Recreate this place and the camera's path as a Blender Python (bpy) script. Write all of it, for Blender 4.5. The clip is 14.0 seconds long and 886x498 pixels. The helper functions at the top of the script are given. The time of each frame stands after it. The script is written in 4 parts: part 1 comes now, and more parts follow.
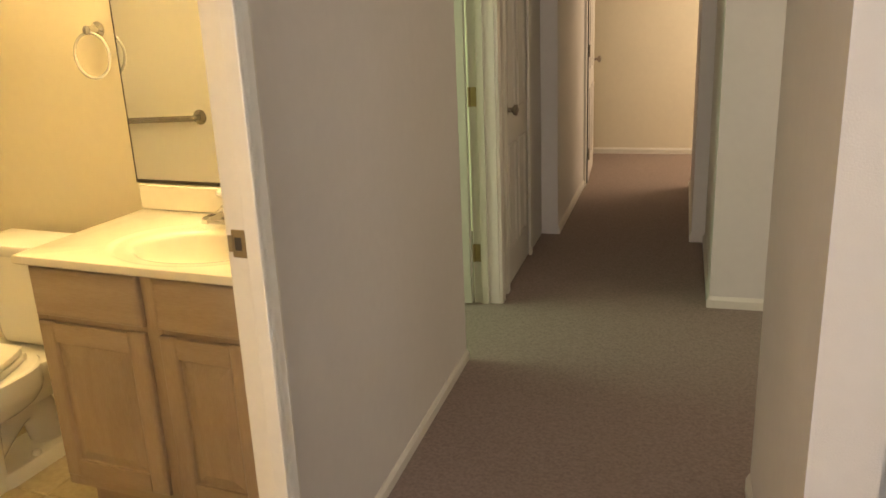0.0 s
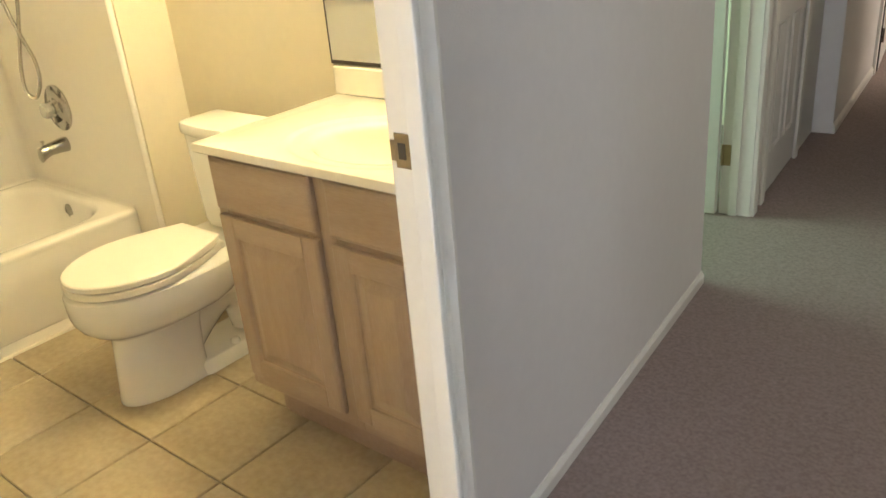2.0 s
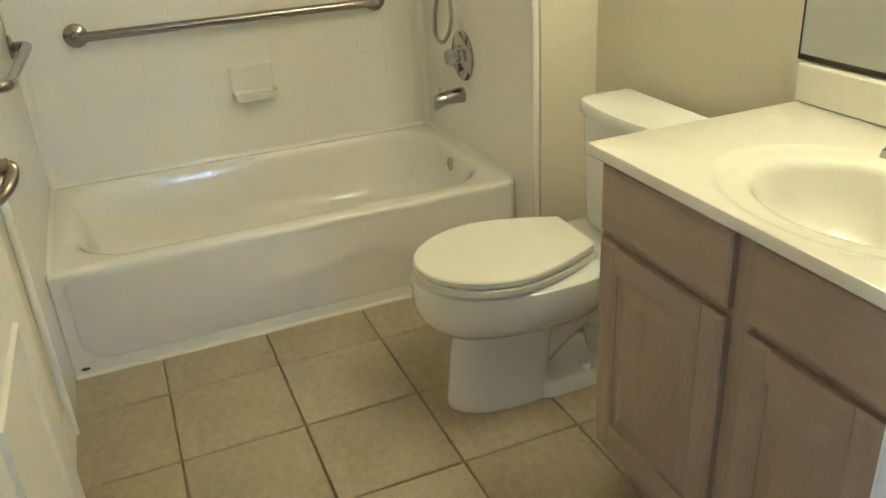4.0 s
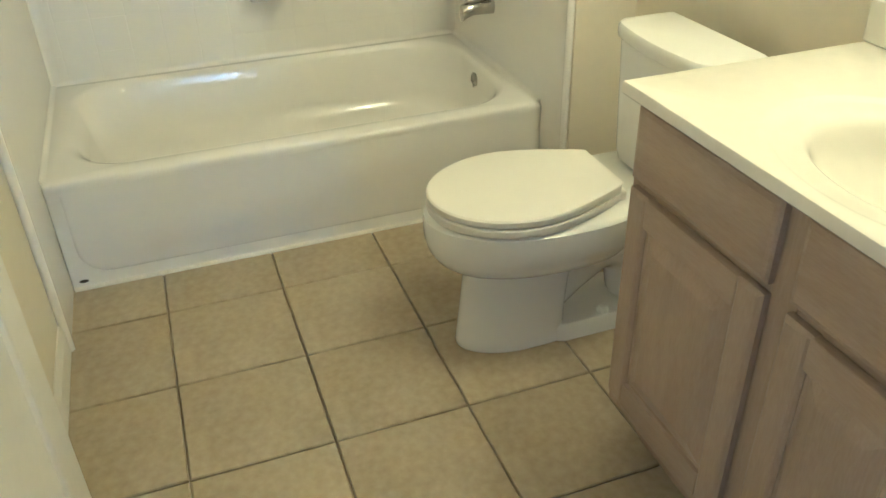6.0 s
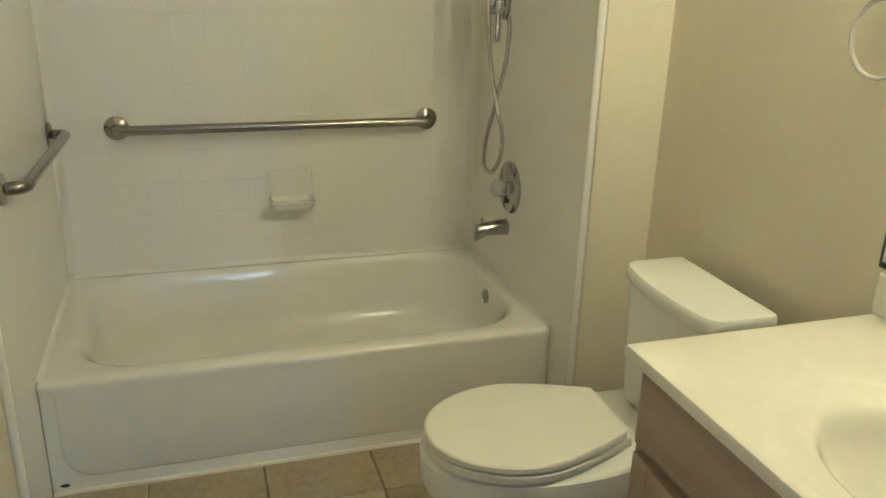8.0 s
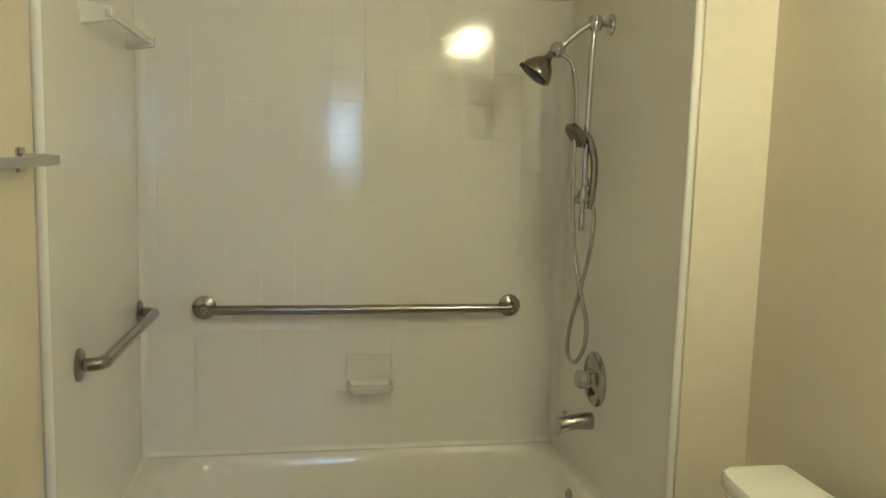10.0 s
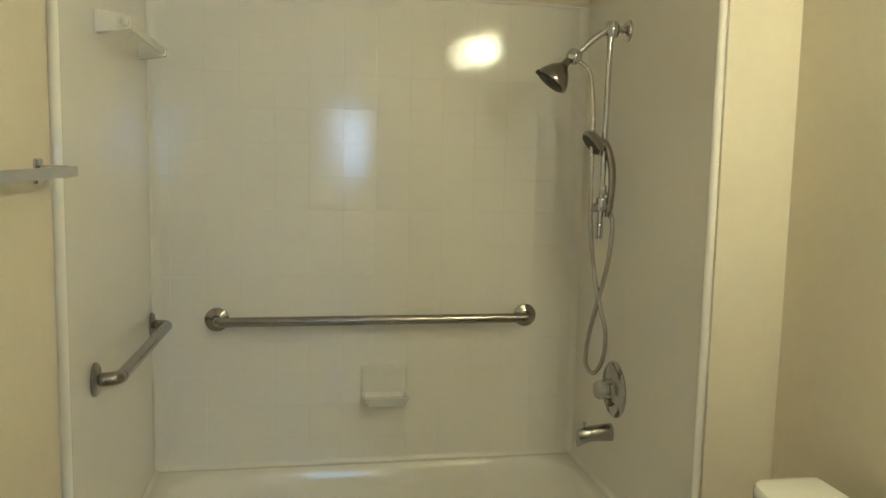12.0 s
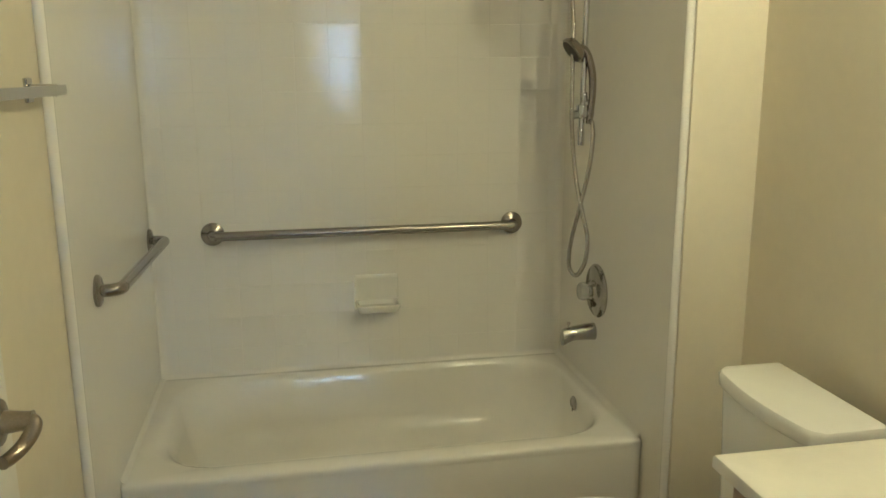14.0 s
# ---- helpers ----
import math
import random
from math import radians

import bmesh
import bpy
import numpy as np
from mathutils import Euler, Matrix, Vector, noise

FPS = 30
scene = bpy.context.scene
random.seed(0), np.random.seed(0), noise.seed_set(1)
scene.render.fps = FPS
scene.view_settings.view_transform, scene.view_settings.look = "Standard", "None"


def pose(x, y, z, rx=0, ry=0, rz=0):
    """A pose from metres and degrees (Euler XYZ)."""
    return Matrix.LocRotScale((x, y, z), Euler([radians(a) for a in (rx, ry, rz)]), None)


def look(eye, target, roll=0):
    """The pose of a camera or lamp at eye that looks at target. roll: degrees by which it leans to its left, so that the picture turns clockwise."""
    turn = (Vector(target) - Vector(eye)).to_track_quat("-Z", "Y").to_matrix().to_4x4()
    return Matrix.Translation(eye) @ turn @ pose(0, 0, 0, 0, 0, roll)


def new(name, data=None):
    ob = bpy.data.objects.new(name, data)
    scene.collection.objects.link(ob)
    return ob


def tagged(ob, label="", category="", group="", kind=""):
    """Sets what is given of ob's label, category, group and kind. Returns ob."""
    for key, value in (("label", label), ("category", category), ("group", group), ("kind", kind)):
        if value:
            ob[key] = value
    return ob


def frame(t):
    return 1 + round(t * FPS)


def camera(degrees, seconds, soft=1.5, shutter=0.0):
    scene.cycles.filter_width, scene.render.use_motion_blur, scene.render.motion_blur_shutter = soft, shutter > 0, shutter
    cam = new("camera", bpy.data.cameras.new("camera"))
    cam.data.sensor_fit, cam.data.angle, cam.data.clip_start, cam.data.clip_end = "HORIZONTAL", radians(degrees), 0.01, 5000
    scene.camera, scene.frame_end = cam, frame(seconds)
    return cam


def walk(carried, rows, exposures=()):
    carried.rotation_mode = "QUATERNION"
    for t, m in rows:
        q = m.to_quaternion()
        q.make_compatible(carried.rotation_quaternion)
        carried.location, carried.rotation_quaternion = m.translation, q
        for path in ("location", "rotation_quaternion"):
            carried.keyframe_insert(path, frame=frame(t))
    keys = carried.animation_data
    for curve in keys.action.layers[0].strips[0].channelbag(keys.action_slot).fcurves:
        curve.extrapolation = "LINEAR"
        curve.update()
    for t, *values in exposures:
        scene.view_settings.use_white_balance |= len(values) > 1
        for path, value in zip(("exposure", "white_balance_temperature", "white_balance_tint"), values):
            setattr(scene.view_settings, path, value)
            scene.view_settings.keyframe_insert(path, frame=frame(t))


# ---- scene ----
# The camera and its walk: seconds, eye, target and roll in degrees.
cam = camera(57.1, 14.0, soft=1.6)
PATH = [
    (0, (3.737, -0.388, 1.46), (3.014, 1.383, 0.876), -2.5),
    (0.5, (3.679, -0.31, 1.445), (2.87, 1.39, 0.771), -3.0),
    (1, (3.663, -0.198, 1.418), (2.728, 1.406, 0.677), -4.0),
    (1.5, (3.698, -0.104, 1.424), (2.628, 1.384, 0.624), -5.7),
    (2, (3.611, 0.009, 1.393), (2.423, 1.393, 0.572), -5.2),
    (2.5, (3.477, 0.072, 1.402), (2.191, 1.349, 0.558), -3.4),
    (3, (3.345, 0.115, 1.385), (1.927, 1.248, 0.544), -2.3),
    (3.5, (3.219, 0.238, 1.372), (1.644, 1.122, 0.513), -3.0),
    (4, (3.16, 0.308, 1.361), (1.478, 0.958, 0.497), -3.6),
    (6.5, (2.986, 0.404, 1.365), (1.4, 0.962, 0.282), -1.3),
    (7, (2.958, 0.43, 1.382), (1.296, 1.019, 0.438), -0.3),
    (7.5, (2.952, 0.435, 1.417), (1.224, 1.035, 0.608), 0.8),
    (8, (2.951, 0.442, 1.456), (1.159, 1.017, 0.78), 1.6),
    (8.5, (2.924, 0.473, 1.467), (1.071, 0.997, 0.926), 1.9),
    (9, (2.899, 0.494, 1.468), (1.001, 0.962, 1.045), 2.2),
    (9.2, (2.911, 0.521, 1.449), (0.992, 0.95, 1.081), 1.9),
    (11.3, (2.843, 0.459, 1.448), (0.886, 0.826, 1.26), 1.5),
    (11.5, (2.842, 0.458, 1.448), (0.885, 0.826, 1.255), 1.4),
    (12, (2.849, 0.461, 1.447), (0.896, 0.827, 1.223), 1.2),
    (12.5, (2.873, 0.467, 1.445), (0.926, 0.831, 1.169), 0.8),
    (13, (2.895, 0.473, 1.441), (0.955, 0.836, 1.115), 0.4),
    (13.5, (2.917, 0.482, 1.437), (0.986, 0.84, 1.064), 0.0),
    (14, (2.941, 0.486, 1.437), (1.021, 0.849, 1.011), -0.3),
]


EXPOSURES = [(0.0, 0.84, 8000, 14), (0.7, 1.02, 7000, 12), (1.5, 1.28, 6200, 9), (2.5, 1.10, 5450, 6), (3.2, 0.74, 5150, 4), (4.0, 0.40, 4800, 2), (6.5, 0.72, 4600, 0), (7.3, 0.31, 4650, 0),
             (8.0, 0.06, 4750, 1), (9.0, -0.08, 4850, 1), (14.0, -0.12, 4850, 1)]
walk(cam, [(t, look(eye, target, roll)) for t, eye, target, roll in PATH], EXPOSURES)

# World: a pale sky, seen only through the hall's windows.
world = bpy.data.worlds.new("sky")
world.use_nodes = True
scene.world = world
_sky = world.node_tree.nodes.new("ShaderNodeTexSky")
_sky.sky_type, _sky.sun_disc, _sky.sun_elevation, _sky.sun_rotation = "NISHITA", False, radians(40), radians(120)
world.node_tree.links.new(_sky.outputs[0], world.node_tree.nodes["Background"].inputs[0])
world.node_tree.nodes["Background"].inputs[1].default_value = 0.1


def area_lamp(name, m, sx, sy, watts, colour):
    data = bpy.data.lights.new(name, "AREA")
    data.shape, data.size, data.size_y, data.energy, data.color = "RECTANGLE", sx, sy, watts, colour
    ob = new(name, data)
    ob.matrix_world = m
    return ob


# The plan. The bathroom lies square to the world; the hall turns off it by a few degrees.
SIDE, TOILET_WALL = 1.5, 1.64
RETURN_NEAR, RETURN_FAR = (0.972, 1.512), (0.985, 1.700)  # the short wall between tub and toilet
TRIM_RIGHT, TRIM_LEFT = 0.957, 1.09  # where the surround's edge beads stand
INNER, OUTER, ROOM_X = 2.715, 2.738, 2.655
CEIL = 2.44
HALL_TURN = 5.5
HALL = pose(OUTER, 1.3, 0, 0, 0, HALL_TURN)  # local x: to the hall's right, local y: along it

# ---------------------------------------------------------------- materials


def material(name, colour, rough=0.5, metal=0.0, vary=0.08, scale=6.0, bump=0.0, bump_scale=200.0, colour2=None, coat=0.0, glow=None, trans=0.0, ior=1.45, rand=0.0, rough_vary=0.0):
    m = bpy.data.materials.new(name)
    m.use_nodes = True
    nt = m.node_tree
    b = nt.nodes["Principled BSDF"]
    b.inputs["Roughness"].default_value, b.inputs["Metallic"].default_value = rough, metal
    b.inputs["Coat Weight"].default_value = coat
    b.inputs["Coat Roughness"].default_value = 0.05
    b.inputs["Transmission Weight"].default_value, b.inputs["IOR"].default_value = trans, ior
    co = nt.nodes.new("ShaderNodeTexCoord")
    n1, n2 = nt.nodes.new("ShaderNodeTexNoise"), nt.nodes.new("ShaderNodeTexNoise")
    for n, s, d in ((n1, scale, 4), (n2, scale * 11, 6)):
        n.inputs["Scale"].default_value, n.inputs["Detail"].default_value = s, d
        nt.links.new(co.outputs["Object"], n.inputs["Vector"])
    add = nt.nodes.new("ShaderNodeMath")
    add.operation = "MULTIPLY_ADD"
    add.inputs[1].default_value = 0.45
    nt.links.new(n2.outputs["Fac"], add.inputs[0])
    half = nt.nodes.new("ShaderNodeMath")
    half.operation = "MULTIPLY"
    half.inputs[1].default_value = 0.55
    nt.links.new(n1.outputs["Fac"], half.inputs[0])
    nt.links.new(half.outputs[0], add.inputs[2])
    fac = add.outputs[0]
    if rand:
        info = nt.nodes.new("ShaderNodeObjectInfo")
        mix = nt.nodes.new("ShaderNodeMath")
        mix.operation = "MULTIPLY_ADD"
        mix.inputs[1].default_value = rand
        nt.links.new(info.outputs["Random"], mix.inputs[0])
        nt.links.new(fac, mix.inputs[2])
        fac = mix.outputs[0]
    ramp = nt.nodes.new("ShaderNodeValToRGB")
    c1 = colour2 or tuple(c * (1 - 2 * vary) for c in colour)
    ramp.color_ramp.elements[0].position, ramp.color_ramp.elements[1].position = 0.34, 0.66 + rand
    ramp.color_ramp.elements[0].color, ramp.color_ramp.elements[1].color = (*c1, 1), (*colour, 1)
    nt.links.new(fac, ramp.inputs[0])
    nt.links.new(ramp.outputs[0], b.inputs["Base Color"])
    if rough_vary:
        mr = nt.nodes.new("ShaderNodeMapRange")
        mr.inputs["To Min"].default_value, mr.inputs["To Max"].default_value = max(0.02, rough - rough_vary), rough + rough_vary
        nt.links.new(n1.outputs["Fac"], mr.inputs["Value"])
        nt.links.new(mr.outputs[0], b.inputs["Roughness"])
    if bump:
        n3, bp = nt.nodes.new("ShaderNodeTexNoise"), nt.nodes.new("ShaderNodeBump")
        n3.inputs["Scale"].default_value, n3.inputs["Detail"].default_value = bump_scale, 4
        nt.links.new(co.outputs["Object"], n3.inputs["Vector"])
        bp.inputs["Strength"].default_value, bp.inputs["Distance"].default_value = bump, 0.004
        nt.links.new(n3.outputs["Fac"], bp.inputs["Height"])
        nt.links.new(bp.outputs[0], b.inputs["Normal"])
    if glow:
        b.inputs["Emission Color"].default_value, b.inputs["Emission Strength"].default_value = (*glow[0], 1), glow[1]
    return m


def wood(name, dark, light, axis):
    """Pale pickled oak: fine streaks stretched along the grain's axis."""
    m = material(name, light, 0.45, vary=0.1, scale=3, bump=0.12, bump_scale=300)
    nt = m.node_tree
    mp = nt.nodes.new("ShaderNodeMapping")
    mp.inputs["Scale"].default_value = [1.2 if a == axis else 9 for a in "xyz"]
    co = next(n for n in nt.nodes if n.type == "TEX_COORD")
    nt.links.new(co.outputs["Object"], mp.inputs[0])
    for n in nt.nodes:
        if n.type == "TEX_NOISE":
            nt.links.new(mp.outputs[0], n.inputs["Vector"])
    ramp = next(n for n in nt.nodes if n.type == "VALTORGB")
    ramp.color_ramp.elements[0].color = (*dark, 1)
    return m


WALL = material("painted_drywall", (0.77, 0.71, 0.56), 0.6, vary=0.025, scale=2.5, bump=0.25, bump_scale=260)
HALL_WALL = material("hall_drywall", (0.72, 0.69, 0.65), 0.62, vary=0.025, scale=2.5, bump=0.25, bump_scale=260)
CEILING = material("ceiling_paint", (0.82, 0.80, 0.75), 0.8, vary=0.02, scale=3, bump=0.4, bump_scale=120)
TRIM = material("white_trim_paint", (0.75, 0.72, 0.635), 0.35, vary=0.03, scale=5, bump=0.05)
ACRYLIC = material("white_acrylic", (0.87, 0.845, 0.79), 0.14, vary=0.015, scale=2, coat=0.3, bump=0.015, bump_scale=30)
TILE_ACRYLIC = material("white_glazed_tile", (0.87, 0.845, 0.79), 0.03, vary=0.01, scale=3, coat=0.0, bump=0.06, bump_scale=110, rand=0.04)
GROUT_WHITE = material("white_grout", (0.85, 0.825, 0.765), 0.6, vary=0.05)
PORCELAIN = material("toilet_porcelain", (0.83, 0.82, 0.77), 0.12, vary=0.01, scale=2, coat=0.4)
SEAT = material("seat_plastic", (0.82, 0.79, 0.71), 0.28, vary=0.015, scale=2)
MARBLE = material("cultured_marble", (0.80, 0.765, 0.665), 0.18, vary=0.03, scale=3, coat=0.3)
OAK_V = wood("pickled_oak_upright", (0.335, 0.252, 0.182), (0.41, 0.322, 0.240), "z")
OAK_H = wood("pickled_oak_level", (0.335, 0.252, 0.182), (0.41, 0.322, 0.240), "x")
OAK_DARK = material("cabinet_recess", (0.36, 0.27, 0.21), 0.6, vary=0.1)
OAK_DARK_EDGE = material("dark_door_edge", (0.045, 0.035, 0.03), 0.6, vary=0.15)
CHROME = material("chrome", (0.56, 0.56, 0.56), 0.08, metal=1.0, vary=0.02, rough_vary=0.04)
STEEL = material("brushed_steel", (0.33, 0.305, 0.275), 0.24, metal=1.0, vary=0.02, scale=8, rough_vary=0.02)
BRONZE = material("aged_nickel", (0.36, 0.31, 0.25), 0.3, metal=1.0, vary=0.1, scale=30)
HOSE = material("metal_hose", (0.50, 0.48, 0.45), 0.22, metal=1.0, vary=0.06, scale=60, bump=0.35, bump_scale=500)
RUBBER = material("dark_rubber_and_holes", (0.05, 0.045, 0.04), 0.6)
CLEAR = material("clear_acrylic", (0.92, 0.92, 0.88), 0.08, vary=0.01, trans=0.6, ior=1.47, coat=0.5)
# Chrome with a lowered base colour, imitating reflections of dark surroundings.
CHROME_WORN = material("dark_chrome", (0.44, 0.43, 0.41), 0.16, metal=1.0, vary=0.04, scale=20, rough_vary=0.05)
WHITE_PLASTIC = material("white_plastic", (0.82, 0.80, 0.74), 0.2, vary=0.02, coat=0.3)
MIRROR = material("mirror_silver", (0.88, 0.9, 0.88), 0.01, metal=1.0, vary=0.0)
MIRROR_EDGE = material("mirror_channel", (0.06, 0.05, 0.04), 0.4, metal=0.5)
FLOOR_TILE = material("beige_ceramic_tile", (0.47, 0.395, 0.27), 0.32, scale=4, colour2=(0.29, 0.236, 0.15), bump=0.15, bump_scale=60, rand=0.12, rough_vary=0.08)
GROUT = material("brown_grout", (0.40, 0.325, 0.23), 0.85, vary=0.2, scale=20, bump=0.3)
CAULK = material("white_caulk", (0.80, 0.76, 0.66), 0.5, vary=0.06, scale=12)
CARPET = material("mauve_brown_carpet", (0.36, 0.28, 0.245), 0.95, scale=90, colour2=(0.225, 0.17, 0.15), bump=0.7, bump_scale=520)
DOOR_PAINT = material("white_door_paint", (0.80, 0.77, 0.68), 0.35, vary=0.025, scale=4, bump=0.06, bump_scale=90)
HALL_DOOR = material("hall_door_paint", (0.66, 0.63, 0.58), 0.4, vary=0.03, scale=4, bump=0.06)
BRASS = material("dull_brass", (0.40, 0.30, 0.16), 0.35, metal=1.0, vary=0.1)
BULB = material("lit_bulb_glass", (0.9, 0.85, 0.7), 0.3, glow=((1.0, 0.75, 0.36), 120.0))
PANE = material("window_glass", (0.95, 0.97, 1.0), 0.02, vary=0.0, trans=1.0, ior=1.45)
DAYLIGHT = material("daylight_beyond", (0.8, 0.9, 1.0), 0.9, vary=0.03, glow=((0.72, 0.85, 1.0), 11.0))

# ---------------------------------------------------------------- mesh helpers


def finish(name, bm, mat, parent=None, smooth=False):
    bmesh.ops.recalc_face_normals(bm, faces=bm.faces)
    me = bpy.data.meshes.new(name)
    bm.to_mesh(me)
    bm.free()
    if smooth:
        me.polygons.foreach_set("use_smooth", [True] * len(me.polygons))
        me.set_sharp_from_angle(angle=radians(40 if smooth is True else smooth))
    me.materials.append(mat)
    ob = new(name, me)
    ob.parent = parent
    return ob


def part(name, bm, mat, parent, label="", smooth=False):
    ob = finish(name, bm, mat, parent, smooth)
    return tagged(ob, label) if label else ob


def empty(name, x=0, y=0, z=0, m=None):
    ob = new(name)
    ob.matrix_world = m if m else pose(x, y, z)
    ob.empty_display_size = 0.05
    return ob


def box(x0, y0, z0, x1, y1, z1, bevel=0.0, seg=2):
    bm = bmesh.new()
    bmesh.ops.create_cube(bm, size=1, matrix=Matrix.Translation(((x0 + x1) / 2, (y0 + y1) / 2, (z0 + z1) / 2)) @ Matrix.Diagonal((x1 - x0, y1 - y0, z1 - z0, 1)))
    if bevel:
        bmesh.ops.bevel(bm, geom=bm.edges[:], offset=bevel, segments=seg, profile=0.5, affect="EDGES", clamp_overlap=True)
    return bm


def join(*bms):
    out = bmesh.new()
    for b in bms:
        me = bpy.data.meshes.new("tmp")
        b.to_mesh(me)
        b.free()
        out.from_mesh(me)
        bpy.data.meshes.remove(me)
    return out


def loft(rings, close=True, cap0=True, cap1=True):
    """Skin rings of equal count."""
    bm = bmesh.new()
    vs = [[bm.verts.new(p) for p in r] for r in rings]
    n = len(vs[0])
    for a, b in zip(vs, vs[1:]):
        for i in range(n if close else n - 1):
            j = (i + 1) % n
            bm.faces.new((a[i], a[j], b[j], b[i]))
    if cap0:
        bm.faces.new(vs[0][::-1])
    if cap1:
        bm.faces.new(vs[-1])
    return bm


def lathe(profile, m=None, n=28):
    """Turn (radius, height) about the local z axis."""
    rings = [[(max(r, 1e-4) * math.cos(2 * math.pi * i / n), max(r, 1e-4) * math.sin(2 * math.pi * i / n), h) for i in range(n)] for r, h in profile]
    bm = loft(rings)
    if m:
        bm.transform(m)
    return bm


def smooth_path(points, per=8):
    pts = [Vector(p) for p in points]
    pts = [2 * pts[0] - pts[1]] + pts + [2 * pts[-1] - pts[-2]]
    out = []
    for a, b, c, d in zip(pts, pts[1:], pts[2:], pts[3:]):
        for k in range(per):
            t = k / per
            out.append(0.5 * (2 * b + (c - a) * t + (2 * a - 5 * b + 4 * c - d) * t * t + (3 * b - a - 3 * c + d) * t ** 3))
    return out + [pts[-2]]


def tube(points, r, n=14, squash=1.0):
    pts = [Vector(p) for p in points]
    rings, side = [], None
    for i, p in enumerate(pts):
        d = (pts[min(i + 1, len(pts) - 1)] - pts[max(i - 1, 0)]).normalized()
        if side is None:
            side = d.orthogonal().normalized()
        side = (side - d * side.dot(d)).normalized()
        up = d.cross(side)
        rad = r(i / (len(pts) - 1)) if callable(r) else r
        rings.append([p + rad * (math.cos(2 * math.pi * k / n) * side + squash * math.sin(2 * math.pi * k / n) * up) for k in range(n)])
    return loft(rings)


def rounded(cx, cy, hx, hy, r, z, n=6):
    """A ring: a rectangle with round corners."""
    r = min(r, hx - 1e-3, hy - 1e-3)
    out = []
    for qx, qy, a0 in ((1, 1, 0), (-1, 1, 90), (-1, -1, 180), (1, -1, 270)):
        for k in range(n + 1):
            a = radians(a0 + 90 * k / n)
            out.append((cx + qx * (hx - r) + r * math.cos(a), cy + qy * (hy - r) + r * math.sin(a), z))
    return out


def cove(p0, p1, a, b, r, n=8):
    """A concave fillet along an inside corner; a and b point along the two surfaces."""
    p0, p1, a, b = Vector(p0), Vector(p1), Vector(a), Vector(b)
    prof = [a * r * (1 - math.sin(t)) + b * r * (1 - math.cos(t)) for t in (math.pi / 2 * k / n for k in range(n + 1))]
    prof = [v + (a + b) * 0.0006 for v in prof] + [-(a + b) * 0.004]
    return loft([[p + v for v in prof] for p in (p0, p1)])


def structure(ob, label, category):
    return tagged(ob, label, category, kind="structure")


# ---------------------------------------------------------------- bathroom shell
T = 0.12
structure(finish("floor_slab", box(-0.2, -0.2, -0.2, INNER + 0.02, 1.9, -0.012), GROUT), "brown grout bed under the bathroom floor tiles", "floor")
structure(finish("wall_back", box(-T, -T, 0, -0.014, SIDE + T + 0.2, CEIL), WALL), "cream painted wall behind the bathtub", "wall")
structure(finish("wall_left", box(-0.014, -T, 0, INNER, -0.012, CEIL), WALL), "cream painted bathroom wall behind the open door", "wall")
structure(finish("ceiling_bathroom", box(-T, -T, CEIL, INNER, 1.9, CEIL + 0.1), CEILING), "white textured bathroom ceiling", "ceiling")

# Door wall between bathroom and hall
DOOR_LO, DOOR_HI, DOOR_H = 0.035, 0.950, 2.05
def hall_x(y, w=0.0):
    return OUTER - (y - 1.3) * math.tan(radians(HALL_TURN)) + w


def prism(outline, z0, z1):
    return loft([[(x, y, z0) for x, y in outline], [(x, y, z1) for x, y in outline]])


structure(finish("wall_plumbing", prism([(-0.014, SIDE + 0.012), RETURN_NEAR, RETURN_FAR, (0.985, 1.9), (-0.014, 1.9)], 0, CEIL), WALL), "cream painted wall that carries the shower fittings", "wall")
structure(finish("wall_toilet", prism([RETURN_FAR, (1.872, TOILET_WALL), (ROOM_X, TOILET_WALL), (ROOM_X, 1.9), (0.985, 1.9)], 0, CEIL), WALL), "cream painted wall behind toilet and vanity", "wall")
structure(finish("wall_door_far", prism([(INNER, DOOR_HI + 0.018), (hall_x(DOOR_HI + 0.018), DOOR_HI + 0.018), (hall_x(2.57), 2.57), (2.49, 2.57), (2.53, 1.9), (ROOM_X, 1.9), (ROOM_X, 1.06), (INNER, 1.06)], 0, CEIL), HALL_WALL),
          "pale grey painted hall wall beside the bathroom door", "wall")
structure(finish("wall_door_near", prism([(INNER, -3.2), (hall_x(-3.2), -3.2), (hall_x(DOOR_LO - 0.018), DOOR_LO - 0.018), (INNER, DOOR_LO - 0.018)], 0, CEIL), HALL_WALL),
          "pale grey painted hall wall before the bathroom door", "wall")
structure(finish("wall_over_door", prism([(INNER, DOOR_LO - 0.018), (hall_x(DOOR_LO - 0.018), DOOR_LO - 0.018), (hall_x(DOOR_HI + 0.018), DOOR_HI + 0.018), (INNER, DOOR_HI + 0.018)], DOOR_H + 0.018, CEIL), HALL_WALL),
          "painted wall above the bathroom door", "wall")

# Door frame: jambs, stops, casings
frame_ob = structure(empty("door_frame_bathroom", 0, 0, 0), "white painted bathroom door frame with moulded casing", "door frame")
XH = hall_x(0.97)
part("jamb", box(INNER - 0.004, DOOR_HI, 0, XH + 0.002, DOOR_HI + 0.018, DOOR_H, 0.002), TRIM, frame_ob)
part("jamb", box(INNER - 0.004, DOOR_LO - 0.018, 0, XH + 0.06, DOOR_LO, DOOR_H, 0.002), TRIM, frame_ob)
part("head_jamb", box(INNER - 0.004, DOOR_LO, DOOR_H, XH + 0.03, DOOR_HI, DOOR_H + 0.018, 0.002), TRIM, frame_ob)
part("door_stop", box(INNER + 0.045, DOOR_HI - 0.011, 0, INNER + 0.08, DOOR_HI, DOOR_H, 0.003), TRIM, frame_ob)
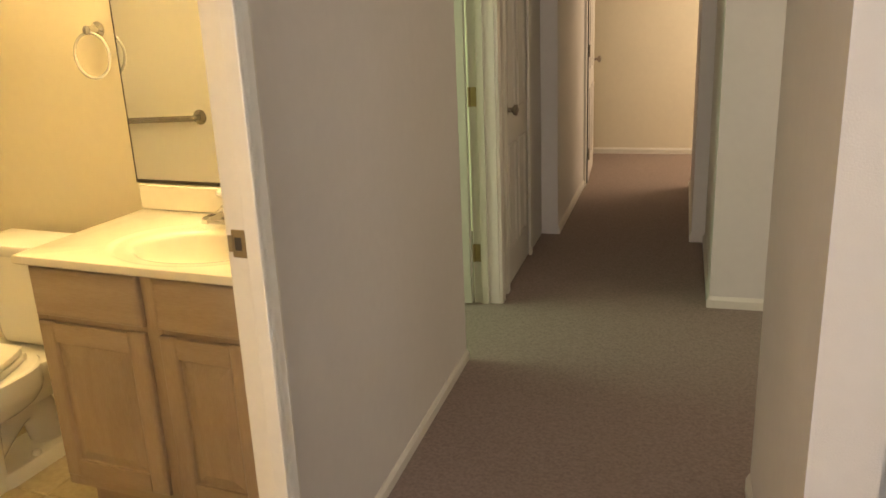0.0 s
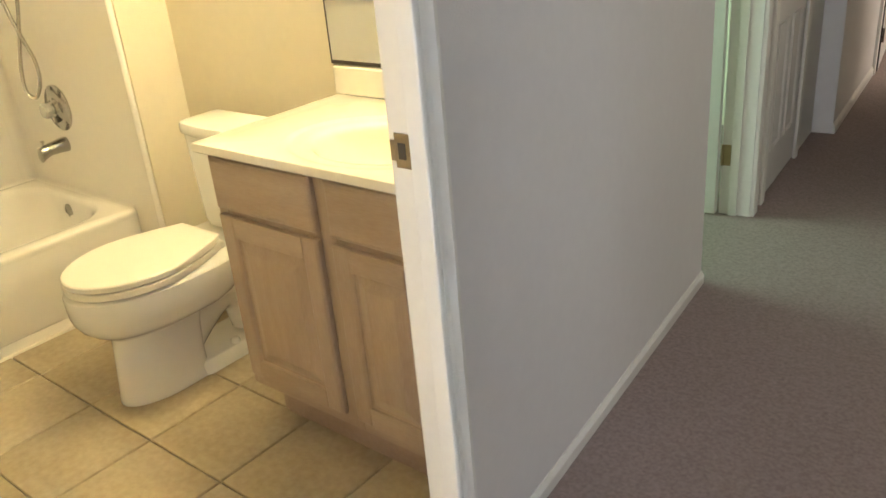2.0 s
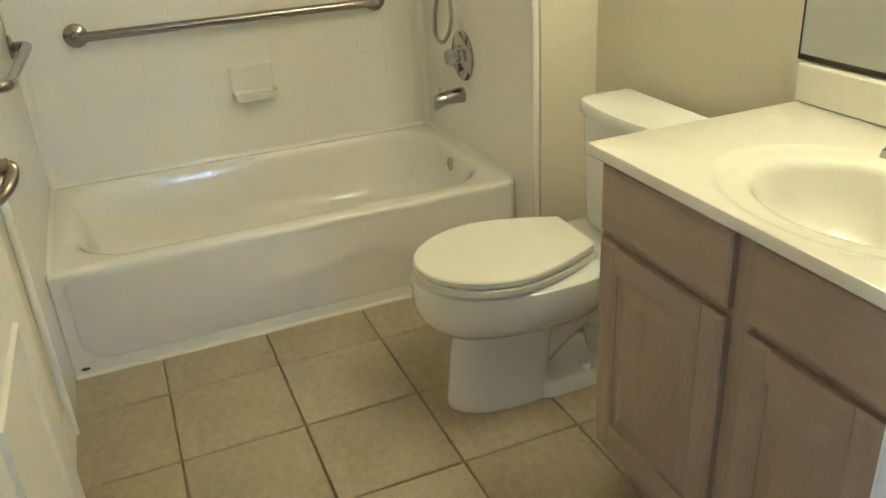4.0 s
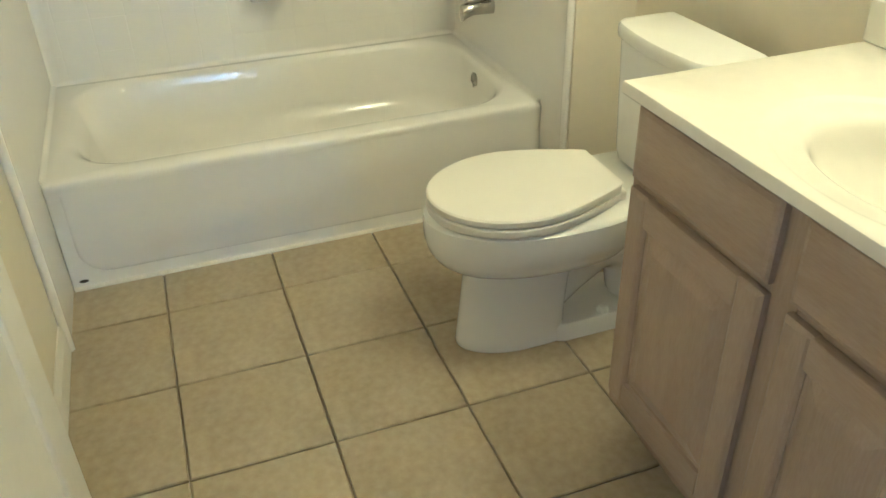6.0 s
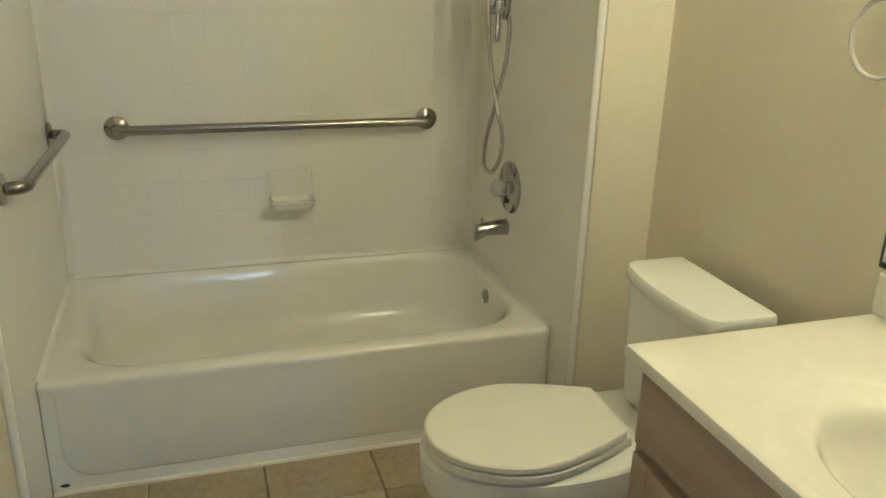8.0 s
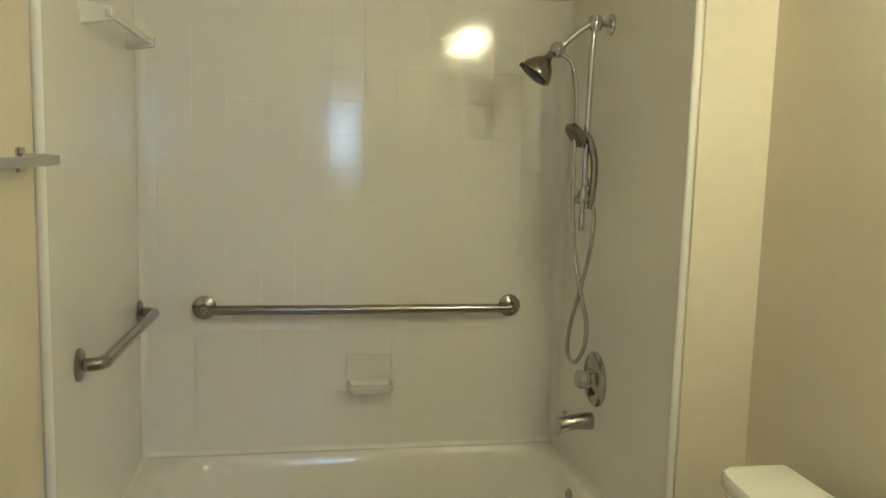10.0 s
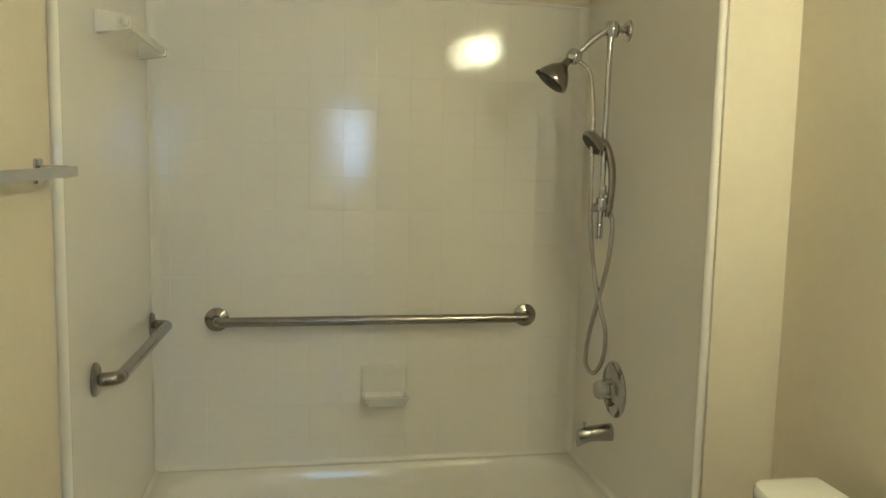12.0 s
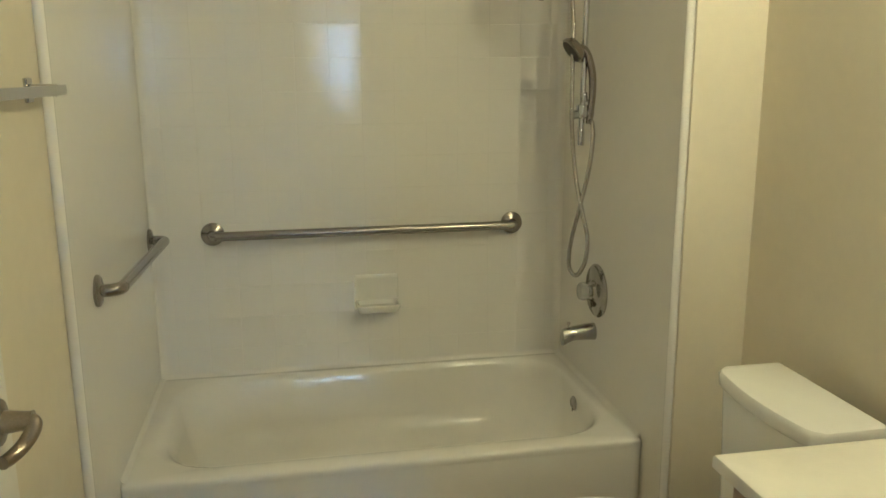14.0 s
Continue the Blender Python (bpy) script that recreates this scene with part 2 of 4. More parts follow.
part("door_stop", box(INNER + 0.045, DOOR_LO, 0, INNER + 0.08, DOOR_LO + 0.011, DOOR_H, 0.003), TRIM, frame_ob)


def casing(y0, y1, x, out, m=None):
    """A moulded casing board: stepped profile swept up."""
    s = 1 if y1 > y0 else -1
    w = abs(y1 - y0)
    prof = [(0, 0), (0.011, 0), (0.013, 0.012), (0.009, 0.018), (0.013, 0.026), (0.017, w - 0.014), (0.015, w - 0.003), (0, w)]
    ring = [(x + out * d, y0 + s * k) for d, k in prof]
    return loft([[(a, b, 0.0) for a, b in ring], [(a, b, DOOR_H + 0.06) for a, b in ring]])


part("casing", casing(DOOR_HI + 0.005, DOOR_HI + 0.062, XH, 1), TRIM, frame_ob)
part("casing", casing(DOOR_LO - 0.005, DOOR_LO - 0.062, hall_x(0), 1), TRIM, frame_ob)
part("casing", casing(DOOR_HI + 0.005, DOOR_HI + 0.062, INNER, -1), TRIM, frame_ob)
part("head_casing", box(XH - 0.002, DOOR_LO - 0.06, DOOR_H + 0.006, XH + 0.075, DOOR_HI + 0.06, DOOR_H + 0.063, 0.004), TRIM, frame_ob)
plate = part("strike_plate", box(INNER + 0.006, DOOR_HI - 0.0025, 0.967, INNER + 0.044, DOOR_HI + 0.001, 1.027, 0.001), BRONZE, frame_ob, "dull metal strike plate")
# No hole is cut: a dark slab gives its inner shade.
part("latch_hole", box(INNER + 0.014, DOOR_HI - 0.0035, 0.983, INNER + 0.030, DOOR_HI - 0.002, 1.011), RUBBER, plate)
part("plate_lip", box(INNER - 0.003, DOOR_HI - 0.004, 0.979, INNER + 0.008, DOOR_HI - 0.001, 1.015, 0.001), BRONZE, plate)


def baseboard(name, p0, p1, out, h=0.075, t=0.012, mat=TRIM):
    """A baseboard from p0 to p1 with an eased top; out: the room's side."""
    p0, p1, o = Vector((*p0, 0)), Vector((*p1, 0)), Vector((*out, 0)).normalized()
    prof = [(0.0, 0), (t, 0), (t, h * 0.72), (t * 0.8, h * 0.8), (t * 0.45, h * 0.93), (t * 0.3, h), (0, h)]
    return structure(finish(name, loft([[p + o * d + Vector((0, 0, z)) for d, z in prof] for p in (p0, p1)]), mat), "white painted wooden baseboard", "baseboard")


baseboard("baseboard", (TRIM_LEFT + 0.013, -0.012), (INNER, -0.012), (0, 1), h=0.09)
baseboard("baseboard", RETURN_FAR, (1.872, TOILET_WALL), (-0.07, -1))
baseboard("baseboard", (RETURN_NEAR[0] + 0.001, 1.527), (RETURN_FAR[0], 1.688), (1, -0.07))
baseboard("baseboard", (hall_x(DOOR_HI + 0.062), DOOR_HI + 0.062), (hall_x(2.57), 2.57), (1, 0.07), h=0.05)
baseboard("baseboard", (hall_x(-3.2), -3.2), (hall_x(DOOR_LO - 0.062), DOOR_LO - 0.062), (1, 0.07))

# Open door, swung back towards the left wall
door = structure(empty("door_bathroom", m=pose(INNER - 0.012, DOOR_LO + 0.005, 0.012, 0, 0, 179.5)), "white panelled bathroom door standing open against the wall", "door")
DW = 0.93
DT = 0.036
part("door_leaf", box(0, -DT, 0, DW, 0, 2.03, 0.002), DOOR_PAINT, door)


def panel_frame(x0, z0, x1, z1, y, out, w=0.03, d=0.008):
    """A raised panel moulding on a face at y."""
    rings = [[(x0 + a, y + out * h, z0 + a), (x1 - a, y + out * h, z0 + a), (x1 - a, y + out * h, z1 - a), (x0 + a, y + out * h, z1 - a)] for a, h in
             ((0, -0.001), (0.003, d), (0.012, d * 0.8), (0.02, -0.0008))]
    return loft(rings, cap0=False, cap1=False)


for x0, x1 in ((0.11, 0.41), (0.50, 0.80)):
    for z0, z1 in ((0.22, 0.75), (0.90, 1.52), (1.64, 1.92)):
        part("panel_moulding", panel_frame(x0, z0, x1, z1, -DT, -1), DOOR_PAINT, door)
LX, LZ = DW - 0.062, 0.970
lever = part("door_lever", join(lathe([(0.033, 0), (0.034, 0.004), (0.031, 0.010), (0.016, 0.014), (0.0125, 0.046), (0.014, 0.050)], pose(LX, -DT, LZ, 90)),
             tube(smooth_path([(LX, -DT - 0.028, LZ), (LX, -DT - 0.042, LZ), (LX - 0.003, -DT - 0.051, LZ - 0.003), (LX - 0.010, -DT - 0.049, LZ - 0.014), (LX - 0.022, -DT - 0.041, LZ - 0.026), (LX - 0.040, -DT - 0.032, LZ - 0.032), (LX - 0.058, -DT - 0.026, LZ - 0.032)]), lambda t: 0.012 - 0.003 * t)), BRONZE, door, "bronze-toned curved lever handle", True)
part("latch_plate", box(DW - 0.001, -DT + 0.006, 0.97, DW + 0.0015, -0.006, 1.03, 0.0006), BRONZE, door)
for z in (0.2, 1.0, 1.8):
    part("hinge", lathe([(0.006, 0), (0.007, 0.002), (0.007, 0.086), (0.006, 0.088)], pose(-0.004, -DT - 0.003, z)), BRONZE, door)

# ---------------------------------------------------------------- bathtub and surround
TUB_X, RIM = 0.804, 0.347
tub = tagged(empty("bathtub", 0.4, 0.75, 0), "glossy white acrylic alcove bathtub with panelled apron", "bathtub")
tub.matrix_world = pose(0, 0, 0)


def tub_body():
    cx, cy, hx, hy = TUB_X / 2 + 0.001, SIDE / 2, TUB_X / 2 - 0.001, SIDE / 2 - 0.001
    rings = [rounded(cx, cy, hx - 0.004, hy, 0.004, 0.0), rounded(cx, cy, hx - 0.005, hy, 0.004, 0.24), rounded(cx, cy, hx - 0.005, hy, 0.006, RIM - 0.045), rounded(cx, cy, hx + 0.003, hy, 0.006, RIM - 0.022), rounded(cx, cy, hx + 0.004, hy, 0.007, RIM - 0.010), rounded(cx, cy, hx + 0.001, hy - 0.001, 0.008, RIM - 0.003),
             rounded(cx, cy, hx - 0.007, hy - 0.002, 0.01, RIM), rounded(cx, cy, hx - 0.030, hy - 0.006, 0.03, RIM + 0.001)]
    # the basin: narrow rim at the back and the drain end, a long slope at the head end
    for front, back, head, drain, z, r in ((0.066, 0.030, 0.055, 0.040, 0.0, 0.18), (0.075, 0.036, 0.066, 0.047, -0.005, 0.19), (0.086, 0.044, 0.086, 0.056, -0.022, 0.20), (0.100, 0.050, 0.105, 0.062, -0.08, 0.23), (0.118, 0.058, 0.135, 0.078, -0.18, 0.25), (0.13, 0.070, 0.160, 0.095, -0.225, 0.245),
                                          (0.16, 0.105, 0.205, 0.13, -0.255, 0.23), (0.21, 0.165, 0.28, 0.20, -0.272, 0.17), (0.26, 0.24, 0.56, 0.30, -0.276, 0.1)):
        x0, x1, y0, y1 = back, TUB_X - front, head, SIDE - drain
        rings.append(rounded((x0 + x1) / 2, (y0 + y1) / 2, (x1 - x0) / 2, (y1 - y0) / 2, r, RIM + z, 10))
    rings = [r if len(r) == 44 else rounded_more(r) for r in rings]
    return loft(rings, cap0=True, cap1=True)


def rounded_more(ring):
    """Spread a 28-point rounded rectangle over 44 points, corner by corner."""
    out = []
    for q in range(4):
        seg = [Vector(p) for p in ring[q * 7:(q + 1) * 7]]
        for k in range(11):
            t = k * 6 / 10
            i = min(int(t), 5)
            out.append(tuple(seg[i].lerp(seg[i + 1], t - i)))
    return out


part("tub_body", tub_body(), ACRYLIC, tub, smooth=80)


def apron_panel():
    """The raised field of the apron; its lower edge is rounded, its upper one runs out under the rim."""
    def ring(inset, x):
        y0, z0, z1, r = 0.036 + inset, 0.042 + inset, RIM - 0.014, 0.085
        bend = [(y0 + r * (1 - math.sin(a)), z0 + r * (1 - math.cos(a))) for a in (math.pi / 2 * k / 8 for k in range(9))]
        return [(x, y, z) for y, z in [(y0, z1), (SIDE - 0.004, z1), (SIDE - 0.004, z0)] + bend]
    return loft([ring(0, TUB_X - 0.010), ring(0.003, TUB_X - 0.004), ring(0.012, TUB_X + 0.001)], cap0=False)


part("apron_panel", apron_panel(), ACRYLIC, tub, smooth=True)
part("overflow_plate", join(lathe([(0.036, 0), (0.036, 0.004), (0.030, 0.009), (0.006, 0.011), (0.004, 0.013)], pose(0.37, 1.447, 0.275, 94, 0, 0)), lathe([(0.005, 0), (0.006, 0.004), (0.003, 0.006)], pose(0.37, 1.440, 0.260, 90))), CHROME_WORN, tub, "round chrome overflow plate", True)
part("drain", lathe([(0.034, 0), (0.034, 0.003), (0.024, 0.004), (0.018, 0.001)], pose(0.375, 1.22, RIM - 0.276)), CHROME, tub, smooth=True)
# A dark disc painted as the shade inside the weep hole.
part("weep_hole", lathe([(0.010, 0), (0.011, 0.001), (0.009, 0.002)], pose(TUB_X - 0.0028, 0.035, 0.026, 0, 90, 0) @ Matrix.Diagonal((0.5, 1.2, 1, 1))), RUBBER, tub)
structure(finish("trim_caulk_tub", tube([(TUB_X - 0.001, 0.005, 0.0), (TUB_X - 0.001, SIDE - 0.005, 0.0)], 0.009, 8), CAULK), "white caulk bead along the tub base", "trim")

for p0, p1, a in (((0, 0.002, RIM), (0, SIDE - 0.002, RIM), (1, 0, 0)), ((0.002, 0, RIM), (TUB_X - 0.012, 0, RIM), (0, 1, 0)), ((0.002, SIDE, RIM), (TUB_X - 0.012, SIDE, RIM), (0, -1, 0))):
    structure(finish("trim_caulk_rim", cove(p0, p1, a, (0, 0, 1), 0.016), ACRYLIC, smooth=True), "white caulk where tub meets surround", "trim")
TOP = 1.985
surround = structure(empty("wall_surround", 0, 0, 0), "glossy white tub surround with square tile pattern", "tub surround")
part("back_panel", box(-0.014, 0, RIM - 0.03, -0.0007, SIDE, TOP), GROUT_WHITE, surround)
part("left_panel", box(-0.012, -0.012, 0.0, TRIM_LEFT, 0.0, TOP, 0.001), ACRYLIC, surround)
part("right_panel", box(-0.012, SIDE, 0.0, TRIM_RIGHT, SIDE + 0.012, TOP, 0.001), ACRYLIC, surround)
for y, s, end in ((0.0, 1, TRIM_LEFT), (SIDE, -1, TRIM_RIGHT)):
    part("edge_trim", tube([(end, y - s * 0.002, 0.0), (end, y - s * 0.002, TOP)], 0.012, 12), ACRYLIC, surround, "rounded white edge bead", True)
    part("corner_cove", cove((0, y, RIM), (0, y, TOP), (1, 0, 0), (0, s, 0), 0.03), ACRYLIC, surround, smooth=True)
part("top_edge", box(-0.013, 0.0, TOP, 0.004, SIDE, TOP + 0.012, 0.003), ACRYLIC, surround)

# ---------------------------------------------------------------- tub fittings


def flange(m, r=0.041):
    return lathe([(r, 0), (r, 0.006), (r - 0.006, 0.011), (0.022, 0.013), (0.018, 0.016)], m)


def grab_bar(label, a, b, out, r=0.0165, reach=0.055):
    """A bent bar between two wall flanges a and b."""
    a, b, o = Vector(a), Vector(b), Vector(out)
    d = (b - a).normalized()
    g = tagged(empty("grab_bar", *((a + b) / 2)), label, "grab bar", group="grab bars round the tub")
    base = Matrix.Translation(-(a + b) / 2)
    turn = o.to_track_quat("Z", "Y").to_matrix().to_4x4()
    pts = [a + o * 0.005, a + o * (reach - 0.03), a + o * (reach - 0.008) + d * 0.010, a + o * reach + d * 0.034, a + o * reach + d * 0.1, b + o * reach - d * 0.1, b + o * reach - d * 0.034, b + o * (reach - 0.008) - d * 0.010, b + o * (reach - 0.03), b + o * 0.005]
    bm = tube(smooth_path(pts, 5), r, 18)
    bm.transform(base)
    part("bar", bm, STEEL, g, smooth=True)
    for p in (a, b):
        f = flange(Matrix.Translation(p) @ turn)
        f.transform(base)
        part("flange", f, STEEL, g, smooth=True)
    return g


grab_bar("brushed steel horizontal grab bar on the tub back wall", (0.002, 0.210, 0.877), (0.002, 1.305, 0.877), (1, 0, 0))
grab_bar("brushed steel grab bar on the tub end wall", (0.052, 0.001, 0.872), (0.850, 0.001, 0.906), (0, 1, 0))

# Soap dish
dish = tagged(empty("soap_dish", 0, 0.787, 0.575), "white ceramic soap dish on the tiled wall", "soap dish")


def dish_body():
    rings = []
    for out, w, z0, z1 in ((0.0, 0.082, -0.01, 0.125), (0.004, 0.080, -0.008, 0.122), (0.007, 0.072, -0.004, 0.113)):
        rings.append([(out, -w, z0), (out, w, z0), (out, w, z1), (out, -w, z1)])
    return loft(rings)


part("back_plate", dish_body(), WHITE_PLASTIC, dish)
part("tray", loft([rounded(0.045, 0, 0.040, 0.072, 0.02, 0.0), rounded(0.052, 0, 0.048, 0.080, 0.02, 0.02), rounded(0.053, 0, 0.049, 0.081, 0.02, 0.03), rounded(0.052, 0, 0.042, 0.074, 0.018, 0.03), rounded(0.050, 0, 0.035, 0.066, 0.015, 0.014)]), WHITE_PLASTIC, dish, smooth=True)

# Valve
valve = tagged(empty("shower_valve", 0.405, SIDE, 0.705), "round chrome shower valve with clear knob", "shower valve")
part("escutcheon", lathe([(0.092, 0), (0.092, 0.004), (0.086, 0.010), (0.05, 0.014), (0.034, 0.02), (0.03, 0.026)], pose(0, 0, 0, 90)), CHROME_WORN, valve, smooth=True)
part("knob", lathe([(0.018, 0.026), (0.020, 0.034), (0.030, 0.04), (0.032, 0.058), (0.027, 0.066), (0.0, 0.068)], pose(0, 0, 0, 90), 10), CLEAR, valve, "clear faceted acrylic knob")
part("stem", lathe([(0.012, 0.02), (0.012, 0.05), (0.0, 0.051)], pose(0, 0, 0, 90)), CHROME, valve)
part("index_tab", box(-0.012, -0.03, -0.055, 0.012, -0.012, -0.03, 0.003), STEEL, valve)

# Spout
spout = tagged(empty("tub_spout", 0.385, SIDE, 0.554), "chrome tub spout with diverter knob", "tub spout")


def ring_y(y, rx, rz, cz, n=18):
    return [(rx * math.cos(2 * math.pi * k / n), y, cz + rz * math.sin(2 * math.pi * k / n)) for k in range(n)]


part("spout_body", loft([ring_y(0.0, 0.030, 0.030, 0), ring_y(-0.03, 0.029, 0.028, 0), ring_y(-0.075, 0.026, 0.025, -0.003), ring_y(-0.100, 0.025, 0.028, -0.010), ring_y(-0.114, 0.022, 0.030, -0.016), ring_y(-0.117, 0.015, 0.022, -0.018)]), CHROME_WORN, spout, smooth=True)
part("diverter_knob", lathe([(0.004, 0.016), (0.004, 0.03), (0.008, 0.031), (0.008, 0.038), (0.0, 0.04)], pose(0, -0.094, 0)), CHROME, spout, smooth=True)

# Shower: arm, head, slide bar, hand shower and hose
sh = tagged(empty("shower_set", 0.385, SIDE, 1.852), "chrome shower head with slide bar and hand shower", "shower")
part("wall_flange", lathe([(0.034, 0), (0.033, 0.006), (0.022, 0.012), (0.013, 0.014)], pose(0, 0, 0, 90)), CHROME, sh, smooth=True)
part("arm", tube(smooth_path([(0, -0.004, 0), (-0.004, -0.05, 0.004), (-0.008, -0.10, -0.022), (-0.01, -0.165, -0.08)]), 0.0105), CHROME, sh, smooth=True)
part("arm_joint", lathe([(0.004, -0.028), (0.017, -0.024), (0.022, -0.01), (0.022, 0.01), (0.017, 0.024), (0.004, 0.028)], pose(-0.004, -0.052, 0.002)), CHROME, sh, smooth=True)
part("diverter_ball", lathe([(0.002, -0.026), (0.014, -0.022), (0.023, -0.011), (0.026, 0), (0.023, 0.011), (0.014, 0.022), (0.002, 0.026)], pose(-0.01, -0.172, -0.085)), CHROME, sh, smooth=True)
HEADM = pose(-0.01, -0.205, -0.115, 142, 0, 0)
head = part("shower_head", lathe([(0.010, -0.04), (0.012, -0.008), (0.016, 0.0), (0.034, 0.018), (0.050, 0.045), (0.054, 0.060), (0.052, 0.066), (0.046, 0.066)], HEADM), STEEL, sh, smooth=True)
part("spray_face", lathe([(0.045, 0.0655), (0.044, 0.069), (0.018, 0.071), (0.012, 0.074), (0.0, 0.075)], HEADM), RUBBER, head)
part("mode_tab", box(-0.004, 0.040, 0.060, 0.004, 0.058, 0.074, 0.002), RUBBER, head).data.transform(HEADM)
part("slide_bar", tube([(-0.004, -0.058, -0.02), (-0.004, -0.068, -0.64)], 0.0105), CHROME, sh, smooth=True)
part("holder", join(lathe([(0.018, -0.022), (0.020, -0.018), (0.020, 0.018), (0.018, 0.022)], pose(-0.004, -0.066, -0.545)), tube([(-0.004, -0.03, -0.548), (-0.004, -0.100, -0.556)], lambda t: 0.017 - 0.003 * t), lathe([(0.012, 0), (0.014, 0.004), (0.012, 0.03), (0.009, 0.034)], pose(-0.004, -0.062, -0.515))), CHROME, sh, smooth=True)
part("bar_foot", lathe([(0.011, -0.03), (0.0125, -0.026), (0.0125, 0.02), (0.010, 0.024)], pose(-0.004, -0.068, -0.625)), CHROME, sh, smooth=True)
HSM = pose(0.006, -0.098, -0.345, 128, 0, 0)
hand = part("hand_shower", join(lathe([(0.012, -0.018), (0.034, -0.010), (0.044, 0.004), (0.046, 0.014), (0.040, 0.018)], HSM), tube(smooth_path([(0.006, -0.085, -0.34), (0.008, -0.060, -0.36), (0.008, -0.040, -0.42), (0.006, -0.036, -0.49), (0.004, -0.042, -0.56), (0.004, -0.044, -0.585)]), lambda t: 0.013 - 0.002 * t)), STEEL, sh, "hand shower on its holder", True)
part("hand_spray_face", lathe([(0.040, 0.0175), (0.038, 0.0205), (0.0, 0.022)], HSM), RUBBER, hand)
part("hose", tube(smooth_path([(0, -0.165, -0.10), (0.0, -0.148, -0.106), (0.004, -0.122, -0.14), (0.006, -0.108, -0.25), (0.006, -0.106, -0.40), (0.008, -0.104, -0.58), (0.020, -0.090, -0.75), (0.044, -0.072, -0.87), (0.060, -0.058, -0.95), (0.060, -0.062, -1.03), (0.036, -0.082, -1.085),
      (0.010, -0.100, -1.06), (0.014, -0.098, -0.98), (0.030, -0.080, -0.87), (0.050, -0.058, -0.74), (0.050, -0.046, -0.63), (0.028, -0.042, -0.58), (0.012, -0.043, -0.575)], 7), 0.0072, 10), HOSE, sh, "flexible metal shower hose", True)

# White bar high on the end wall
wb = tagged(empty("towel_bar", 0.45, 0.0, 1.755), "white plastic towel bar high in the tub surround", "towel bar")
part("bar", box(-0.33, 0.060, -0.010, 0.30, 0.076, 0.010, 0.005, 3), WHITE_PLASTIC, wb)
for x in (-0.30, 0.27):
    part("post", loft([[(x + a, 0.0, b) for a, b in ((-0.022, -0.028), (0.022, -0.028), (0.022, 0.028), (-0.022, 0.028))], [(x + a, 0.012, b) for a, b in ((-0.020, -0.026), (0.020, -0.026), (0.020, 0.026), (-0.020, 0.026))],
         [(x + a, 0.05, b) for a, b in ((-0.016, -0.02), (0.016, -0.02), (0.016, 0.02), (-0.016, 0.02))], [(x + a, 0.08, b) for a, b in ((-0.013, -0.014), (0.013, -0.014), (0.013, 0.014), (-0.013, 0.014))]]), WHITE_PLASTIC, wb)

# Chrome towel bar on the painted wall
tb = tagged(empty("towel_bar", 1.41, -0.012, 1.405), "flat chrome towel bar on the cream wall", "towel bar")
part("bar", box(-0.26, 0.056, -0.010, 0.31, 0.064, 0.010, 0.002), CHROME, tb)
for x in (-0.215, 0.26):
    part("post", join(box(x - 0.02, 0.0, -0.024, x + 0.02, 0.008, 0.024, 0.003), box(x - 0.010, 0.006, -0.012, x + 0.010, 0.058, 0.012, 0.003)), CHROME, tb)

# Towel ring
tr = tagged(empty("towel_ring", 1.79, TOILET_WALL + 0.004, 1.418), "clear acrylic towel ring on a chrome post", "towel ring")
part("post", join(lathe([(0.024, 0), (0.024, 0.006), (0.014, 0.012), (0.011, 0.045), (0.014, 0.05), (0.0, 0.052)], pose(0, 0, 0, 90))), CHROME, tr, smooth=True)
ring_pts = [(0.068 * math.sin(2 * math.pi * k / 40), -0.042, -0.076 + 0.068 * math.cos(2 * math.pi * k / 40)) for k in range(41)]
part("ring", tube(ring_pts, 0.0048, 10), CLEAR, tr, "clear acrylic ring", True)

# ---------------------------------------------------------------- toilet
TX = 1.440
toilet = tagged(empty("toilet", m=pose(TX, TOILET_WALL, 0) @ Matrix.Diagonal((1, 1, 0.955, 1))), "white two-piece toilet with the lid closed", "toilet")


def egg(hw, front, back, z, n=40, cut=0.0, sharp=1.0):
    """An elongated outline, from the back edge to the round front (towards -y). hw: half width."""
    out = []
    mid = back - (back - front) * 0.42
    for k in range(n):
        a = 2 * math.pi * k / n
        c, s = math.cos(a), math.sin(a)
        x = hw * math.copysign(abs(c) ** 0.92, c)
        if s < 0:
            y = mid + (mid - front) * s
        else:
            e = 0.62
            y = mid + (back - mid) * math.copysign(abs(s) ** e, s)
            x = x if cut == 0 else hw * math.copysign(max(abs(c) ** 0.5, 0.0), c) * (1 - cut * s)
        out.append((x, y, z))
    return out


def lid_outline(hw, front, back, z, n=24):
    """Round front, sides drawn in towards a straight hinge edge with crisp corners."""
    mid = back - (back - front) * 0.50
    out = [(hw * math.cos(math.pi + math.pi * k / n), mid + (mid - front) * math.sin(math.pi + math.pi * k / n), z) for k in range(n + 1)]
    right = [(hw * (1 - 0.42 * (k / 8) ** 1.5), mid + (back - mid) * k / 8, z) for k in range(1, 9)]
    return out + right + [(-x, y, zz) for x, y, zz in right[::-1]]


FR = -0.738
def pedestal(hw, front, back, z, n=40):
    """The foot's outline: round in front, nearly square at the back."""
    out = []
    mid = front + 0.17
    for k in range(n):
        c, q = math.cos(2 * math.pi * k / n), math.sin(2 * math.pi * k / n)
        if q < 0:
            out.append((hw * math.copysign(abs(c) ** 1.0, c), mid + (mid - front) * q, z))
        else:
            out.append((hw * math.copysign(abs(c) ** 0.35, c), mid + (back - mid) * q ** 0.35, z))
    return out


